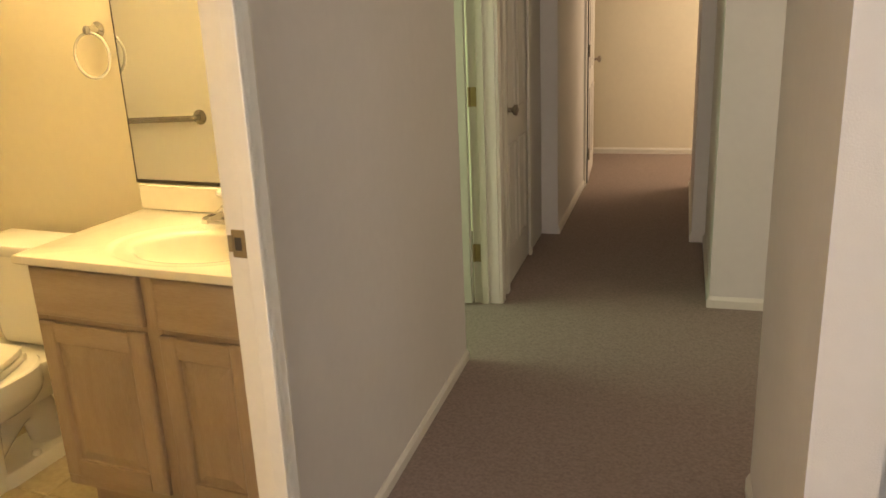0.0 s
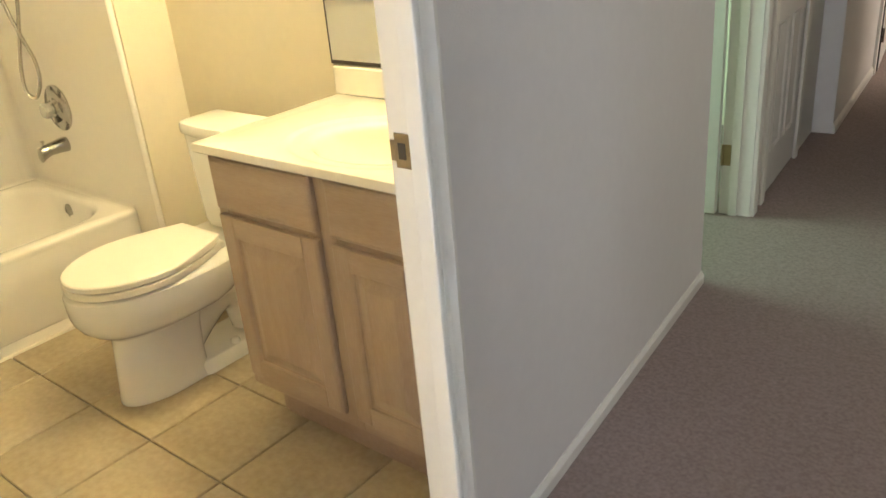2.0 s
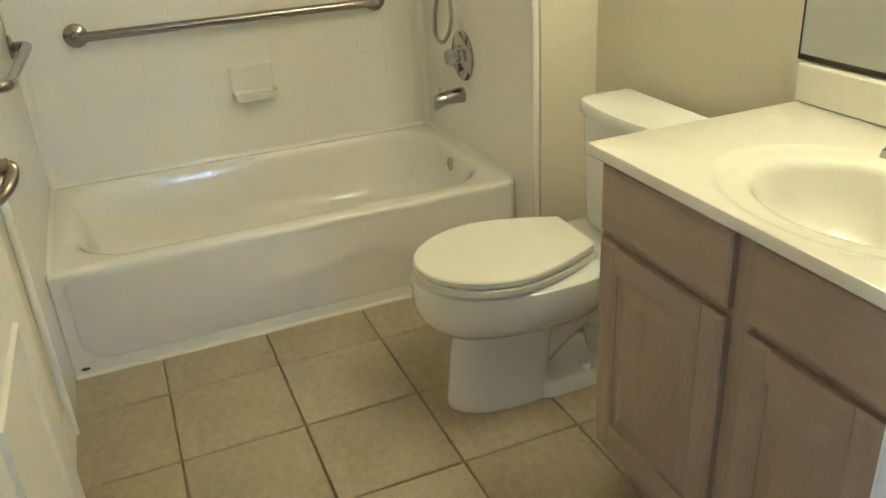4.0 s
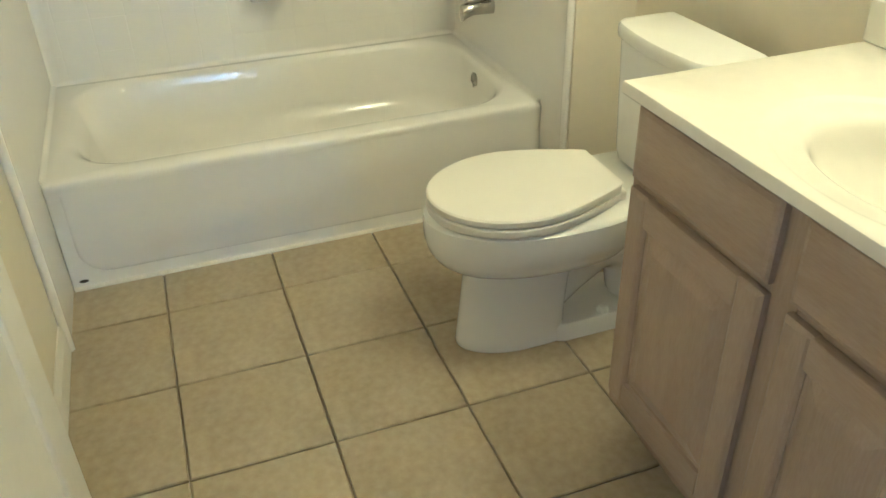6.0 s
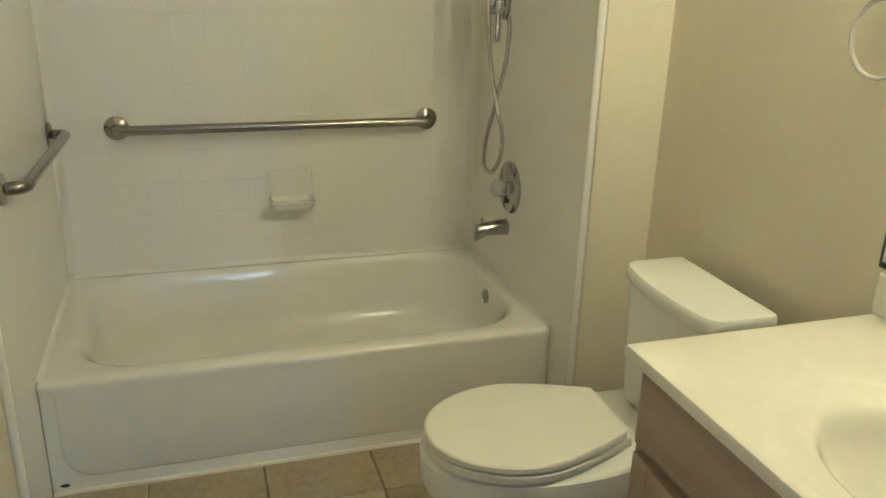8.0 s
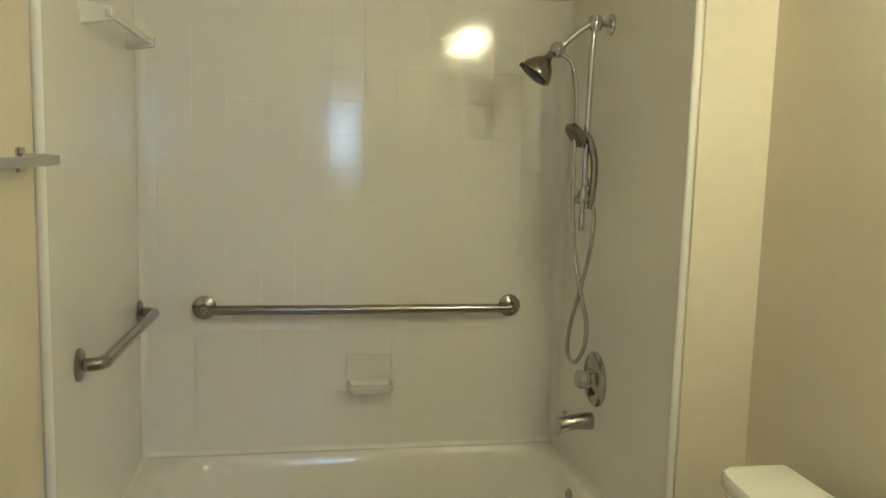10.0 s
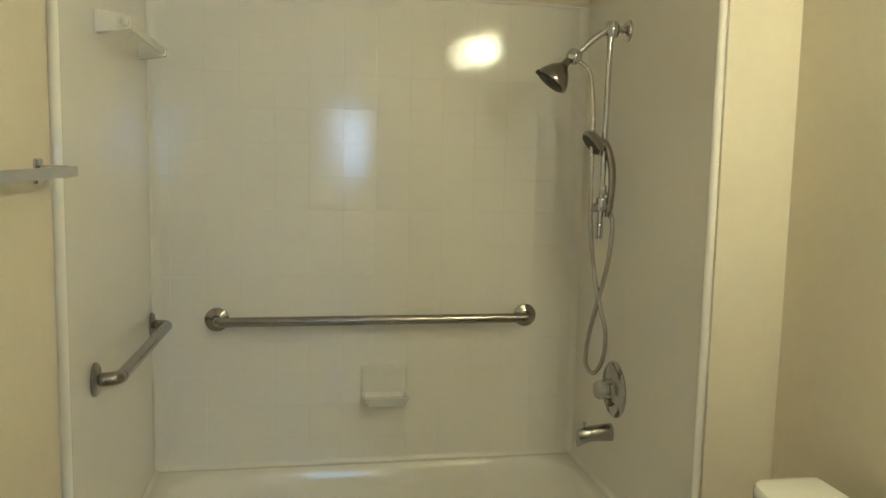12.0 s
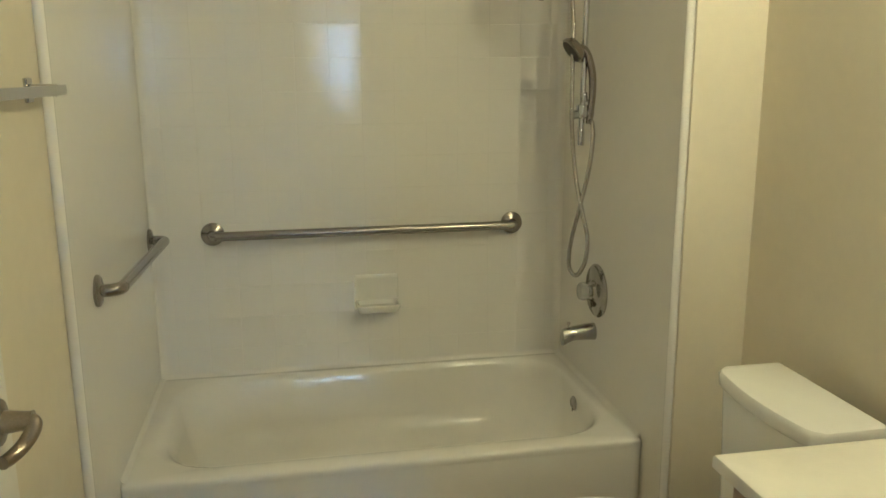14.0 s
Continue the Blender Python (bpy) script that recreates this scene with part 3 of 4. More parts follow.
part("bowl", loft([pedestal(0.090, -0.678, -0.40, 0.0), pedestal(0.092, -0.680, -0.40, 0.006), pedestal(0.090, -0.678, -0.40, 0.02), pedestal(0.085, -0.669, -0.40, 0.10), pedestal(0.080, -0.660, -0.39, 0.19), pedestal(0.079, -0.658, -0.38, 0.232), egg(0.090, -0.666, -0.33, 0.243), egg(0.114, -0.684, -0.29, 0.254), egg(0.142, FR + 0.032, -0.26, 0.270), egg(0.165, FR + 0.010, -0.235, 0.291), egg(0.180, FR - 0.005, -0.22, 0.316), egg(0.187, FR - 0.012, -0.21, 0.345),
     egg(0.187, FR - 0.014, -0.21, 0.396), egg(0.186, FR - 0.012, -0.21, 0.408), egg(0.178, FR, -0.215, 0.4145)]), PORCELAIN, toilet, smooth=True)
part("trapway", join(loft([rounded(0, -0.28, 0.098, 0.17, 0.05, 0.0), rounded(0, -0.28, 0.098, 0.17, 0.05, 0.040), rounded(0, -0.28, 0.090, 0.165, 0.05, 0.052), rounded(0, -0.28, 0.06, 0.15, 0.04, 0.058)]),
     tube(smooth_path([(0.0, -0.44, 0.10), (0.0, -0.36, 0.17), (0.0, -0.27, 0.22), (0.0, -0.2, 0.18), (0.0, -0.17, 0.06)]), 0.062, 18),
     loft([rounded(0, -0.19, 0.10, 0.13, 0.05, 0.25), rounded(0, -0.17, 0.14, 0.14, 0.05, 0.33), rounded(0, -0.16, 0.165, 0.14, 0.05, 0.40), rounded(0, -0.16, 0.162, 0.138, 0.05, 0.408)])), PORCELAIN, toilet, smooth=True)
for s in (-1, 1):
    part("bolt_cap", lathe([(0.016, 0), (0.016, 0.008), (0.011, 0.017), (0.0, 0.019)], pose(0.074 * s, -0.29, 0.054)), PORCELAIN, toilet, smooth=True)
HB = -0.292
part("seat", loft([lid_outline(0.164, FR + 0.014, HB + 0.002, 0.4145), lid_outline(0.165, FR + 0.013, HB + 0.002, 0.4185), lid_outline(0.180, FR - 0.001, HB, 0.4195), lid_outline(0.182, FR - 0.003, HB, 0.4225), lid_outline(0.182, FR - 0.003, HB, 0.4385), lid_outline(0.179, FR, HB + 0.002, 0.4415)]), SEAT, toilet, smooth=30)
part("lid", loft([lid_outline(0.170, FR + 0.009, HB + 0.002, 0.4415), lid_outline(0.170, FR + 0.009, HB + 0.002, 0.4445), lid_outline(0.179, FR, HB, 0.4455), lid_outline(0.181, FR - 0.002, HB, 0.4485), lid_outline(0.181, FR - 0.002, HB, 0.4615), lid_outline(0.177, FR + 0.002, HB + 0.003, 0.4655), lid_outline(0.168, FR + 0.012, HB + 0.010, 0.467)]), SEAT, toilet, smooth=30)
for s in (-1, 1):
    part("lid_hinge", box(0.075 * s - 0.022, -0.292, 0.412, 0.075 * s + 0.022, -0.268, 0.440, 0.006), SEAT, toilet)
TK = 0.032
part("tank", loft([rounded(TK, -0.114, 0.155, 0.064, 0.03, 0.42), rounded(TK, -0.114, 0.164, 0.068, 0.03, 0.45), rounded(TK, -0.114, 0.182, 0.071, 0.03, 0.744), rounded(TK, -0.114, 0.182, 0.071, 0.03, 0.754)]), PORCELAIN, toilet, smooth=True)


def lid_ring(h, y, z):
    """A tank lid's outline: straight back, bowed front with eased corners."""
    pts = [(TK + h * k / 12, -y - 0.022 * (1 - (k / 12) ** 2) + (0.02 if abs(k) == 12 else 0.004 if abs(k) == 11 else 0), z) for k in range(-12, 13)]
    return pts + [(TK + h, -0.034, z), (TK - h, -0.034, z)]


part("tank_lid", loft([lid_ring(0.186, 0.186, 0.754), lid_ring(0.190, 0.190, 0.760), lid_ring(0.190, 0.190, 0.784), lid_ring(0.186, 0.186, 0.792), lid_ring(0.175, 0.176, 0.795)]), PORCELAIN, toilet, smooth=True)

# ---------------------------------------------------------------- vanity
VX0, VX1, VF = 1.894, ROOM_X - 0.003, 1.143
van = tagged(empty("vanity_cabinet", (VX0 + VX1) / 2, TOILET_WALL, 0), "pickled oak vanity cabinet with two drawer fronts and two doors", "vanity cabinet")
van.matrix_world = pose(0, 0, 0)
CT0, CT1 = 0.832, 0.858
KICK = 0.145
part("side_panel", box(VX0, VF + 0.02, KICK, VX0 + 0.016, TOILET_WALL - 0.002, CT0, 0.001), OAK_V, van)
part("side_panel", box(VX0, VF + 0.085, 0.0, VX0 + 0.016, TOILET_WALL - 0.002, KICK), OAK_V, van)
part("side_panel", box(VX1 - 0.016, VF + 0.02, 0.0, VX1, TOILET_WALL - 0.002, CT0), OAK_V, van)
part("toe_board", box(VX0 + 0.017, VF + 0.082, 0.0, VX1 - 0.017, VF + 0.094, KICK), OAK_DARK, van)
part("cabinet_floor", box(VX0 + 0.017, VF + 0.021, KICK, VX1 - 0.017, TOILET_WALL - 0.004, KICK + 0.015), OAK_H, van)
MX = 2.297
for x0, x1 in ((VX0, VX0 + 0.036), (MX - 0.028, MX + 0.028), (VX1 - 0.08, VX1)):
    part("stile", box(x0, VF, KICK, x1, VF + 0.02, CT0, 0.0015), OAK_V, van)
for z0, z1 in ((KICK, KICK + 0.03), (0.660, 0.690), (0.815, CT0)):
    for x0, x1 in ((VX0 + 0.0365, MX - 0.0285), (MX + 0.0285, VX1 - 0.0805)):
        part("rail", box(x0, VF + 0.0005, z0, x1, VF + 0.0195, z1, 0.001), OAK_H, van)
FRONTS = ((VX0 + 0.016, MX - 0.023), (MX + 0.023, VX1 - 0.06))


def eased(x0, z0, x1, z1, y0, y1, e=0.012, d=0.007):
    """A front board: square back, broad eased edge to the face at y0."""
    def r(a, y):
        return [(x0 + a, y, z0 + a), (x1 - a, y, z0 + a), (x1 - a, y, z1 - a), (x0 + a, y, z1 - a)]
    return loft([r(0, y1), r(0, y0 + d), r(0.004, y0 + d * 0.35), r(e, y0)])


for x0, x1 in FRONTS:
    part("drawer_front", eased(x0, 0.685, x1, 0.824, VF - 0.019, VF - 0.0005), OAK_H, van)
for i, (x0, x1) in enumerate(FRONTS):
    z0, z1, s = 0.185, 0.667, 0.058
    leaf = part("cabinet_door", box(x0 + 0.004, VF - 0.008, z0 + 0.004, x1 - 0.004, VF - 0.0005, z1 - 0.004), OAK_V, van)
    for r0, r1 in ((x0, x0 + s), (x1 - s, x1)):
        part("door_stile", eased(r0, z0, r1, z1, VF - 0.019, VF - 0.001, 0.008, 0.006), OAK_V, leaf)
    for r0, r1 in ((z0 + 0.001, z0 + s), (z1 - s, z1 - 0.001)):
        part("door_rail", box(x0 + s - 0.003, VF - 0.0185, r0, x1 - s + 0.003, VF - 0.001, r1, 0.002), OAK_H, leaf)
    a0, a1, b0, b1 = x0 + s, x1 - s, z0 + s, z1 - s
    def pr(a, y):
        return [(a0 + a, y, b0 + a), (a1 - a, y, b0 + a), (a1 - a, y, b1 - a), (a0 + a, y, b1 - a)]
    part("raised_panel", loft([pr(-0.002, VF - 0.002), pr(-0.002, VF - 0.011), pr(0.006, VF - 0.009), pr(0.034, VF - 0.0175), pr(0.037, VF - 0.018)]), OAK_V, leaf)

# Worktop with moulded oval bowl
ctop = tagged(empty("countertop", 2.24, 1.4, CT0), "cream cultured marble vanity top with moulded oval sink", "countertop")
ctop.matrix_world = pose(0, 0, 0)
CX0, CX1, CY0, CY1 = 1.877, ROOM_X - 0.003, 1.110, TOILET_WALL - 0.002
BX, BY, BA, BB = 2.325, 1.325, 0.190, 0.142


def counter():
    n = 64
    def rect(d, z):
        out = []
        for k in range(n):
            a = 2 * math.pi * k / n + 1e-4
            c, s = math.cos(a), math.sin(a)
            # ray from the bowl's centre to the rectangle's edge
            tx = ((CX1 - d - BX) / c) if c > 0 else ((CX0 + d - BX) / c)
            ty = ((CY1 - d - BY) / s) if s > 0 else ((CY0 + d - BY) / s)
            t = min(tx, ty)
            out.append([BX + t * c, BY + t * s, z])
        for cxx, cyy in ((CX1 - d, CY1 - d), (CX0 + d, CY1 - d), (CX0 + d, CY0 + d), (CX1 - d, CY0 + d)):
            i = min(range(n), key=lambda q: (out[q][0] - cxx) ** 2 + (out[q][1] - cyy) ** 2)
            out[i][0], out[i][1] = cxx, cyy
        return [tuple(p) for p in out]
    def oval(f, g, z):
        return [(BX + BA * f * math.cos(2 * math.pi * k / n + 1e-4), BY + g + BB * f * math.sin(2 * math.pi * k / n + 1e-4), z) for k in range(n)]
    rings = [rect(0.004, CT0), rect(0, CT0 + 0.004), rect(0, CT1 - 0.007), rect(0.002, CT1 - 0.002), rect(0.007, CT1),
             oval(1.42, 0, CT1), oval(1.36, 0, CT1 + 0.0008), oval(1.32, 0, CT1 - 0.0025)]
    for f, d in ((1.26, 0.0035), (1.14, 0.0045), (1.05, 0.0065), (1.0, 0.011), (0.96, 0.021), (0.92, 0.036), (0.86, 0.056), (0.77, 0.078), (0.64, 0.099), (0.48, 0.115), (0.3, 0.124), (0.1, 0.128)):
        rings.append(oval(f, 0.008 * (1.3 - f), CT1 - d))
    return loft(rings, cap0=False)


part("slab_and_bowl", counter(), MARBLE, ctop, smooth=True)
part("backsplash", box(CX0 + 0.0, CY1 - 0.022, CT1 + 0.001, CX1, CY1, 0.939, 0.004), MARBLE, ctop)
part("side_splash", box(CX1 - 0.016, CY0 + 0.03, CT1 + 0.001, CX1, CY1 - 0.019, 0.940, 0.004), MARBLE, ctop)
part("drain_ring", lathe([(0.022, 0.0), (0.022, 0.003), (0.015, 0.004), (0.013, 0.001)], pose(BX, BY + 0.008, CT1 - 0.126)), CHROME, ctop, smooth=True)

# Faucet
FX, FY = 2.275, 1.535
fc = tagged(empty("faucet", m=pose(FX, FY, CT1 + 0.0005) @ Matrix.Diagonal((0.95, 0.95, 0.92, 1))), "chrome centerset faucet with pale knob handle", "faucet")
part("base", loft([rounded(0, 0, 0.076, 0.027, 0.025, 0.0), rounded(0, 0, 0.078, 0.029, 0.026, 0.006), rounded(0, 0, 0.074, 0.026, 0.024, 0.018), rounded(0, 0, 0.045, 0.022, 0.02, 0.034), rounded(0, 0, 0.026, 0.020, 0.018, 0.048), rounded(0, 0, 0.022, 0.018, 0.016, 0.056)]), CHROME, fc, smooth=True)
part("spout", loft([[(a, -0.012, b) for a, b in ((-0.018, 0.014), (0.018, 0.014), (0.016, 0.040), (-0.016, 0.040))], [(a, -0.06, b) for a, b in ((-0.016, 0.026), (0.016, 0.026), (0.013, 0.046), (-0.013, 0.046))],
     [(a, -0.105, b) for a, b in ((-0.014, 0.034), (0.014, 0.034), (0.011, 0.047), (-0.011, 0.047))], [(a, -0.12, b) for a, b in ((-0.011, 0.028), (0.011, 0.028), (0.008, 0.042), (-0.008, 0.042))]]), CHROME, fc)
part("knob", lathe([(0.013, 0.050), (0.011, 0.066), (0.012, 0.082), (0.026, 0.088), (0.032, 0.096), (0.030, 0.106), (0.018, 0.114), (0.0, 0.117)], None, 20), WHITE_PLASTIC, fc, "pale mushroom knob handle", True)
part("lift_rod", lathe([(0.003, 0.03), (0.003, 0.075), (0.006, 0.077), (0.006, 0.084), (0.0, 0.086)], pose(0.0, 0.024, 0), 10), CHROME, fc)

# Mirror and vanity light
mir = tagged(empty("wall_mirror", 2.2, TOILET_WALL, 1.0), "frameless wall mirror above the vanity", "mirror")
mir.matrix_world = pose(0, 0, 0)
MT = 1.90
part("mirror_glass", box(1.862, TOILET_WALL - 0.006, 0.950, ROOM_X - 0.02, TOILET_WALL - 0.001, MT), MIRROR, mir)
part("bottom_channel", box(1.860, TOILET_WALL - 0.009, 0.942, ROOM_X - 0.018, TOILET_WALL - 0.0005, 0.9525, 0.001), MIRROR_EDGE, mir)
part("side_edge", box(1.8585, TOILET_WALL - 0.007, 0.950, 1.8622, TOILET_WALL - 0.0005, MT), MIRROR_EDGE, mir)
vl = tagged(empty("vanity_light", 1.97, TOILET_WALL, 2.075), "chrome bath bar light with round lit bulbs", "vanity light")
part("back_bar", box(-0.30, -0.035, -0.055, 0.30, -0.001, 0.055, 0.006), CHROME, vl)
for k in range(4):
    x = -0.225 + 0.15 * k
    part("socket", lathe([(0.028, 0.033), (0.028, 0.042), (0.020, 0.05)], pose(x, 0, 0, 90)), CHROME, vl)
    part("bulb", lathe([(0.014, 0.05), (0.022, 0.06), (0.036, 0.075), (0.042, 0.095), (0.038, 0.115), (0.024, 0.13), (0.0, 0.136)], pose(x, 0, 0, 90), 20), BULB, vl, "round glowing bulb", True)

# ---------------------------------------------------------------- hall
def in_hall(ob):
    ob.matrix_world = HALL @ ob.matrix_basis
    return ob


def hall_wall(name, x0, y0, x1, y1, label="pale painted hall wall", z0=0.0, z1=CEIL, mat=None):
    return in_hall(structure(finish(name, box(x0, y0, z0, x1, y1, z1), mat or HALL_WALL), label, "wall"))


W = 1.075
structure(finish("floor_carpet", prism([(INNER + 0.06, -3.4), (9.0, -3.4), (9.0, 12.0), (-1.5, 12.0), (-1.5, 1.97), (2.58, 1.97), (INNER + 0.04, 0.985)], -0.02, 0.004), CARPET), "mauve-brown cut pile carpet in the hall", "floor")
structure(finish("ceiling_hall", prism([(INNER + 0.001, -3.4), (9.0, -3.4), (9.0, 12.0), (-1.5, 12.0), (-1.5, 1.905), (INNER + 0.001, 1.905)], CEIL, CEIL + 0.1), CEILING), "white hall ceiling", "ceiling")
hall_wall("wall_hall_right_near", W, -0.37, W + 0.12, 0.524)
hall_wall("wall_hall_right_lintel", W, -1.1, W + 0.12, -0.37, "hall wall above the living room opening", 2.06, CEIL)
hall_wall("wall_hall_right_start", W, -4.6, W + 0.12, -1.1)
WX = 4.2
hall_wall("wall_living_side", W + 0.12, -2.3, WX, -2.18, "cream living room wall", mat=WALL)
hall_wall("wall_window_low", WX, -2.3, WX + 0.12, 0.524, "cream wall below the window", 0, 1.18, WALL)
hall_wall("wall_window_high", WX, -2.3, WX + 0.12, 0.524, "cream wall above the window", 2.04, CEIL, WALL)
hall_wall("wall_window_near", WX, -2.3, WX + 0.12, -0.76, "cream wall beside the window", 1.18, 2.04, WALL)
hall_wall("wall_window_far", WX, -0.26, WX + 0.12, 0.524, "cream wall beside the window", 1.18, 2.04, WALL)
hall_wall("wall_hall_right_turn", W + 0.12, 0.422, WX, 0.524)
hall_wall("wall_hall_right_mid", 0.995, 2.062, 2.768, 2.163)
hall_wall("wall_hall_right_side", 0.995, 2.163, 1.099, 3.143)
hall_wall("wall_hall_right_far", 0.917, 3.143, 1.099, 4.647)
hall_wall("wall_alcove_end", 2.768, 0.422, 2.872, 2.163)
hall_wall("wall_hall_start", -0.087, -4.5, W, -4.38)
hall_wall("wall_hall_left_far", -0.104, 1.952, 0.0, 2.079)
hall_wall("wall_hall_left_end", -0.104, 2.788, 0.0, 3.211)
hall_wall("wall_hall_left_jut", -0.104, 3.211, 0.104, 4.647)
hall_wall("wall_over_closet", -0.104, 2.079, 0.0, 2.788, z0=2.06)
hall_wall("wall_over_green_door", -0.104, 1.242, 0.0, 1.952, z0=2.06)
hall_wall("wall_far", -1.903, 6.016, 2.941, 6.084, "cream far bedroom wall", mat=WALL)
hall_wall("wall_far_left", -0.649, 4.647, -0.545, 6.016, "cream far bedroom wall", mat=WALL)
hall_wall("wall_far_right", 2.249, 4.647, 2.353, 6.016, "cream far bedroom wall", mat=WALL)
hall_wall("wall_far_front", 1.099, 4.546, 2.353, 4.647, "cream far bedroom wall", mat=WALL)
hall_wall("wall_green_room_side", -2.595, 3.211, -0.104, 3.312, "pale bedroom wall", mat=WALL)
hall_wall("wall_green_room_back", -2.682, 0.80, -2.595, 3.312, "pale bedroom wall", mat=WALL)
hall_wall("wall_green_room_near", -2.595, 0.80, -0.12, 0.90, "pale bedroom wall", mat=WALL)


def hall_board(p0, p1, out, h=0.06):
    ob = baseboard("baseboard", p0, p1, out, h)
    in_hall(ob)


hall_board((W, -4.4), (W, -1.1), (-1, 0))
hall_board((W, -0.37), (W, 0.524), (-1, 0))
hall_board((0.995, 2.062), (2.768, 2.062), (0, -1))
hall_board((0.995, 2.052), (0.995, 3.143), (-1, 0))
hall_board((0.917, 3.143), (0.917, 4.647), (-1, 0))
hall_board((0.104, 3.211), (0.104, 4.597), (1, 0))
hall_board((-0.519, 6.016), (2.249, 6.016), (0, -1))

# Lit doorway on the hall's left: far jamb with hinges
gd = structure(empty("door_frame_bedroom", m=HALL @ pose(0, 1.952, 0)), "white painted bedroom door frame with hinges", "door frame")
part("jamb", box(-0.125, -0.018, 0, 0.002, 0.0, 2.05, 0.002), TRIM, gd)
part("door_stop", box(-0.085, -0.03, 0, -0.05, -0.018, 2.05, 0.002), TRIM, gd)
part("casing", box(0.001, -0.012, 0, 0.018, 0.055, 2.11, 0.004), TRIM, gd)
for z in (0.22, 0.98, 1.8):
    part("hinge", join(box(-0.118, -0.0205, z, -0.088, -0.0175, z + 0.09, 0.0005), lathe([(0.006, 0), (0.006, 0.09)], pose(-0.122, -0.022, z), 10)), BRASS, gd)
part("jamb", box(-0.125, -0.705, 0, -0.002, -0.687, 2.05, 0.002), TRIM, gd)


def flat_door(name, m, w, label, knob_x, hinge_x, mat=HALL_DOOR):
    d = structure(empty(name, m=m), label, "door")
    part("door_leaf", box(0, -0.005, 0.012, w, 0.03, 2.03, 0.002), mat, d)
    for x0, x1 in ((0.1, w / 2 - 0.04), (w / 2 + 0.04, w - 0.1)):
        for z0, z1 in ((0.2, 0.75), (0.9, 1.85)):
            part("panel_moulding", panel_frame(x0, z0, x1, z1, -0.005, -1), mat, d)
    part("knob", lathe([(0.03, 0), (0.03, 0.005), (0.012, 0.01), (0.011, 0.03), (0.026, 0.042), (0.028, 0.056), (0.0, 0.066)], pose(knob_x, -0.005, 0.93, 90)), BRONZE, d, smooth=True)
    for z in (0.2, 1.0, 1.75):
        part("hinge", lathe([(0.007, 0), (0.007, 0.09)], pose(hinge_x, -0.012, z), 10), BRONZE, d)
    return d


gl = structure(empty("door_bedroom_side", m=HALL @ pose(-0.13, 1.931, 0)), "white bedroom door standing open", "door")
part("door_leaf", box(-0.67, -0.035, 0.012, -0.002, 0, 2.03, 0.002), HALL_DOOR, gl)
# Closet door in the left wall, closed
flat_door("door_closet", HALL @ pose(-0.006, 2.112, 0, 0, 0, 90), 0.64, "closed white panelled closet door with bronze knob", 0.07, 0.645)
for y in (2.079, 2.745):
    in_hall(structure(finish("trim_closet_casing", box(0.0, y, 0, 0.016, y + 0.055, 2.10, 0.004), TRIM), "white closet door casing", "trim"))
in_hall(structure(finish("trim_closet_backing", box(-0.11, 2.079, 0, -0.04, 2.788, 2.06), TRIM), "closet door frame", "trim"))
# Bedroom door at the hall's end, open into the room
bd = flat_door("door_bedroom", HALL @ pose(0.124, 4.673, 0, 0, 0, 93), 0.76, "open bedroom door at the end of the hall", 0.69, 0.0)
# A thin near-black strip over the leaf's hinge-side edge.
part("door_edge", box(-0.005, -0.004, 0.012, -0.0005, 0.029, 2.03, 0.001), OAK_DARK_EDGE, bd, "dark strip along the door edge")
in_hall(structure(finish("trim_bedroom_jamb", box(0.104, 4.58, 0, 0.122, 4.645, 2.05), TRIM), "white bedroom door jamb", "trim"))

# Living room window
win = structure(empty("window_living_room", m=HALL @ pose(WX, -0.76, 1.18)), "white-framed living room window with daylight", "window")
for b in ((0.02, 0, 0, 0.1, 0.03, 0.86), (0.02, 0.47, 0, 0.1, 0.50, 0.86), (0.02, 0.03, 0, 0.1, 0.47, 0.03), (0.02, 0.03, 0.83, 0.1, 0.47, 0.86), (0.03, 0.03, 0.42, 0.08, 0.47, 0.45)):
    part("window_frame", box(*b), TRIM, win)
for z0, z1 in ((0.03, 0.42), (0.45, 0.83)):
    pn = part("pane", box(0.05, 0.03, z0, 0.054, 0.47, z1), PANE, win)
    pn.visible_shadow = False
tagged(in_hall(finish("backdrop_daylight", box(WX + 0.8, -2.5, 0.2, WX + 0.82, 1.5, 3.2), DAYLIGHT)), "bright overcast daylight outside", "backdrop", kind="structure")

# Daylight in the two bedrooms; added fill lamps for hall, living room and alcove
# Added fill from the hall's closed near end; no window is built there.
area_lamp("fill_behind", HALL @ look((0.32, -3.5, 1.5), (0.15, 0, 1.2)), 0.5, 1.6, 20, (0.95, 0.91, 0.95))
# Added fill before the windowless side wall, to brighten the hall's left wall.
area_lamp("fill_living_room", HALL @ look((2.6, -2.08, 1.5), (0.0, 0.35, 1.1)), 1.2, 1.2, 8, (0.80, 0.88, 1.0))
area_lamp("day_left_room", HALL @ look((-2.3, 1.48, 1.5), (0.5, 1.65, 0.2)), 1.2, 1.2, 22, (0.68, 1.0, 0.76))
area_lamp("day_far_room", HALL @ look((2.0, 5.45, 1.5), (0, 5.45, 0.4)), 1.2, 1.2, 16, (1.0, 0.84, 0.70))
# Added warm fill in the closed alcove; it stands for no window or lamp.
area_lamp("fill_alcove", HALL @ look((2.6, 1.27, 1.6), (0.5, 1.35, 0.8)), 1.0, 1.2, 5, (1.0, 0.86, 0.74))

# ---------------------------------------------------------------- pieces: floor and wall tiles
PITCH, GX, GY = 0.326, 1.669, 0.906
floor = structure(empty("floor", 0, 0, 0), "beige mottled ceramic floor tiles with brown grout", "floor")
TILE_ME = {}


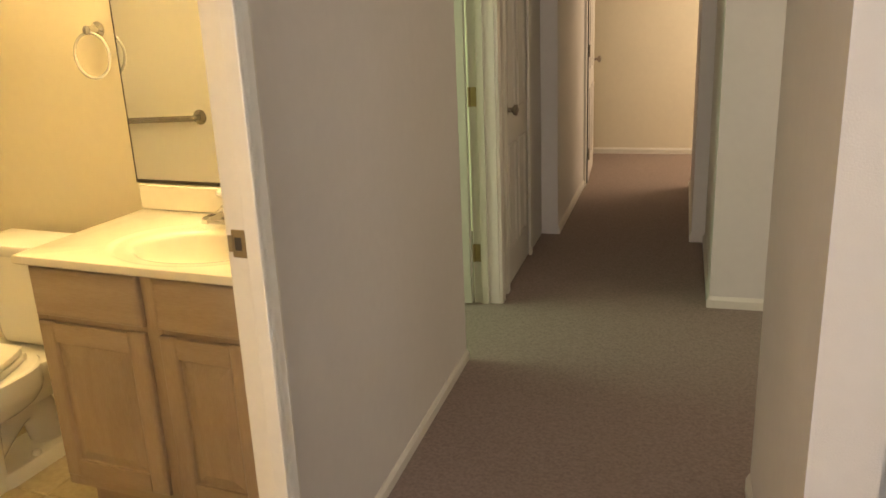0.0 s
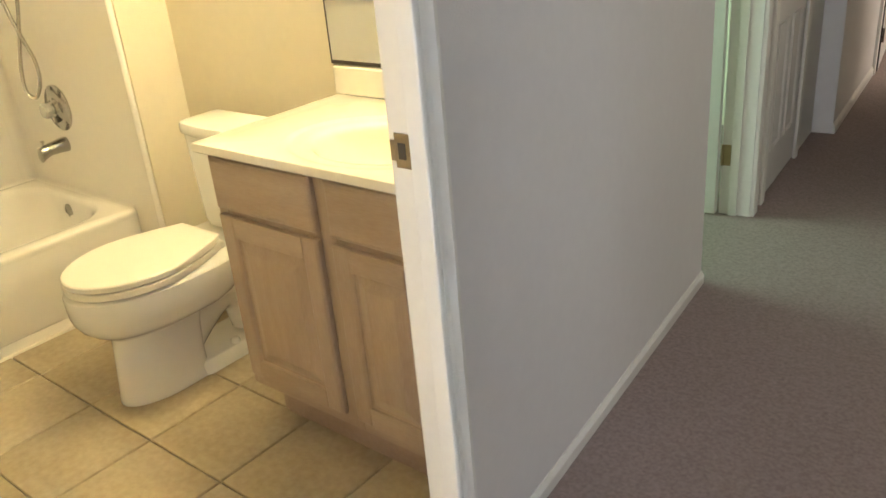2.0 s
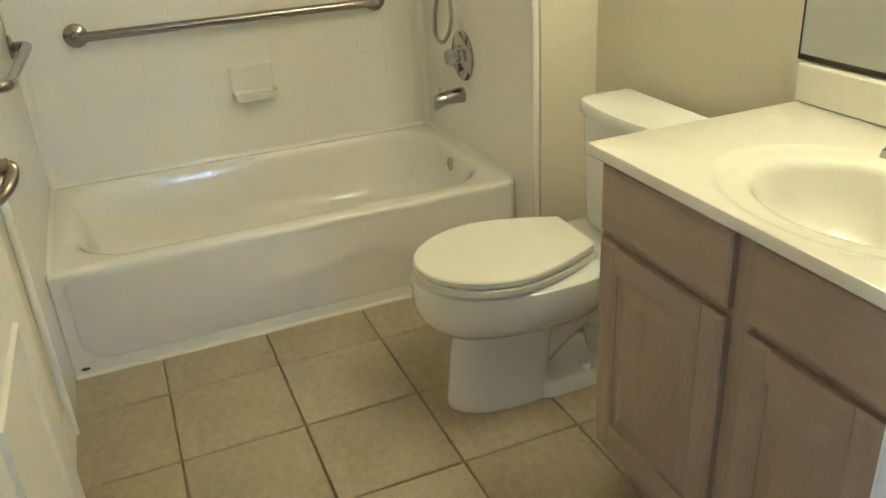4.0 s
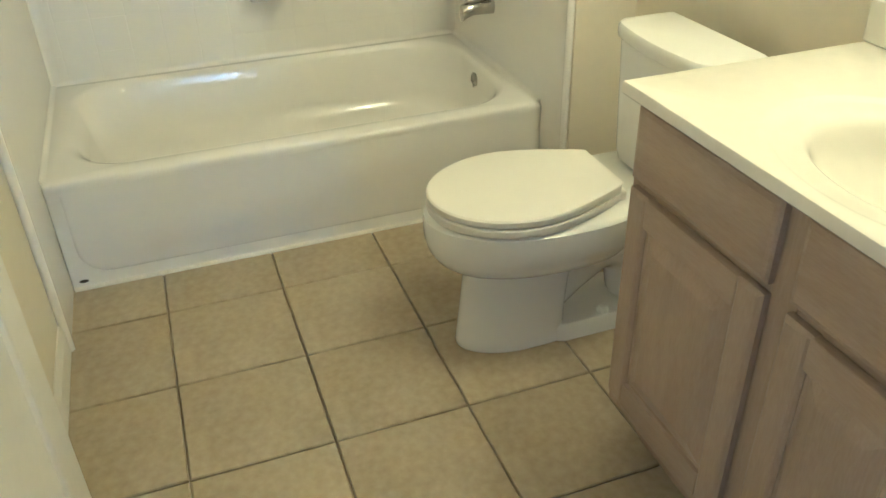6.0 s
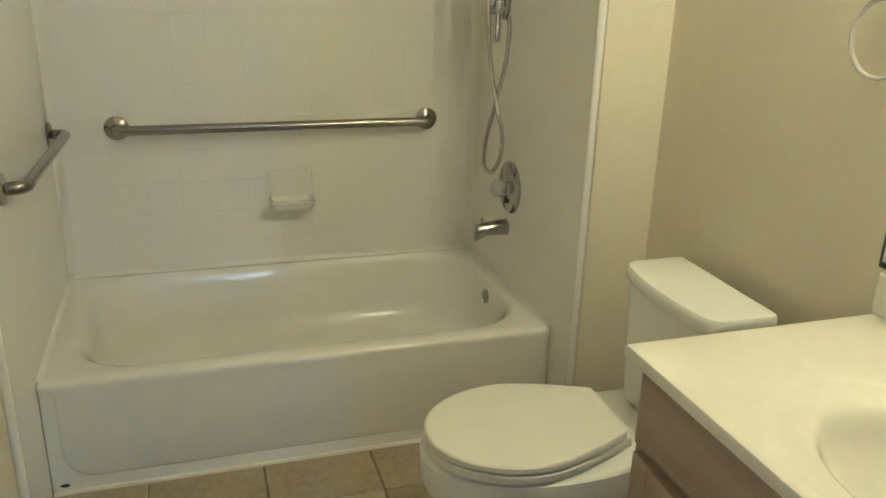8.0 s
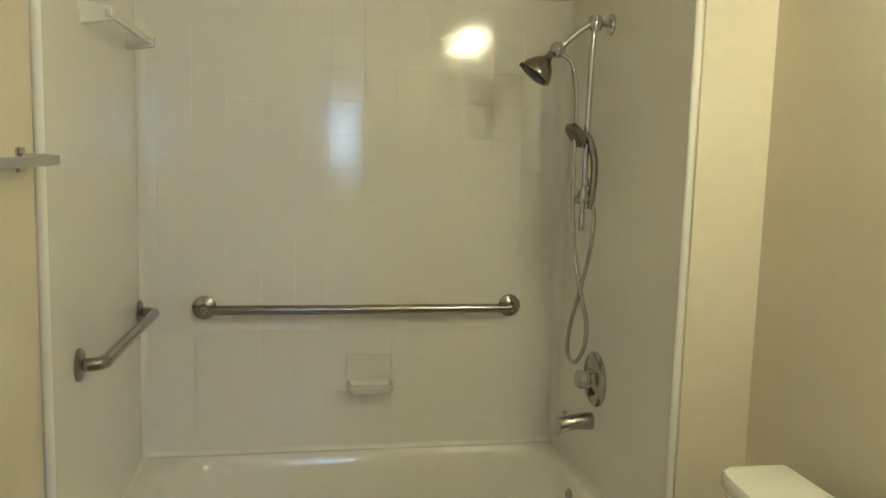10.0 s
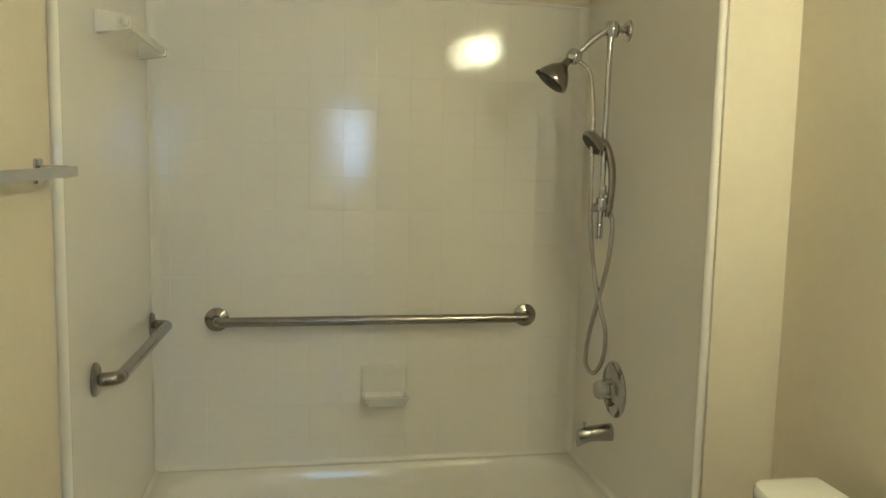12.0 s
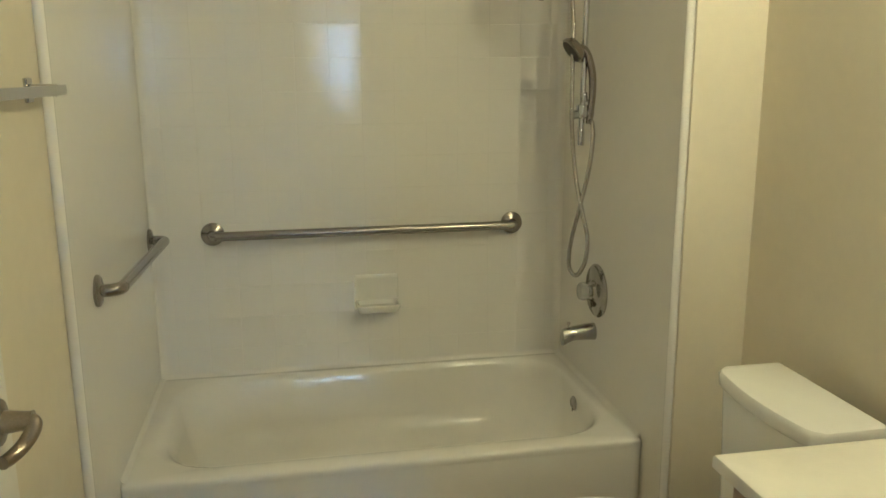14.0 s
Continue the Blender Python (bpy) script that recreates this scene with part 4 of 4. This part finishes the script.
def tile_mesh(key, w, h, t, bevel, mat):
    if key not in TILE_ME:
        bm = box(0, 0, -t, w, h, 0)
        bmesh.ops.bevel(bm, geom=[e for e in bm.edges if all(v.co.z > -1e-6 for v in e.verts)], offset=bevel, segments=1, affect="EDGES")
        me = bpy.data.meshes.new(key)
        bm.to_mesh(me)
        bm.free()
        me.materials.append(mat)
        TILE_ME[key] = me
    return TILE_ME[key]


x = GX - 5 * PITCH
while x < INNER + 0.05:
    y = GY - 3 * PITCH
    while y < TOILET_WALL:
        x0, x1 = max(x + 0.0018, 0.60), min(x + PITCH - 0.0018, INNER + 0.06)
        y0, y1 = max(y + 0.0018, -0.01), min(y + PITCH - 0.0018, TOILET_WALL)
        if x1 - x0 > 0.02 and y1 - y0 > 0.02 and not (x0 > INNER - 0.02 and (y1 < DOOR_LO or y0 > DOOR_HI)):
            w, h = round(x1 - x0, 3), round(y1 - y0, 3)
            ob = new("tile", tile_mesh("floor_tile_%.3f_%.3f" % (w, h), w, h, 0.012, 0.003, FLOOR_TILE))
            ob.location, ob.parent = (x0, y0, random.uniform(-0.0006, 0.0004)), floor
        y += PITCH
    x += PITCH

SQ = 0.1155
ROWS = [(1.949, TOP - 0.002)] + [(max(1.949 - (r + 1) * SQ, RIM + 0.004), 1.949 - r * SQ - 0.0004) for r in range(14)]
BACK_M = Matrix(((0, 0, 1, 0), (1, 0, 0, 0), (0, 1, 0, 0), (0, 0, 0, 1)))
for turn, start, lo, hi in ((BACK_M, -0.0555, 0.002, SIDE - 0.002),):
    for z0, z1 in ROWS:
        u = start
        while u < hi:
            u0, u1 = max(u + 0.0004, lo), min(u + SQ, hi)
            w, h = round(u1 - u0, 3), round(z1 - z0, 3)
            u += SQ
            if w < 0.01 or h < 0.01:
                continue
            ob = new("wall_tile", tile_mesh("wall_tile_%.3f_%.3f" % (w, h), w, h, 0.0035, 0.0012, TILE_ACRYLIC))
            ob.matrix_world = turn @ pose(u0, z0, 0, random.uniform(-0.2, 0.2), random.uniform(-0.2, 0.2))
            ob.parent = surround
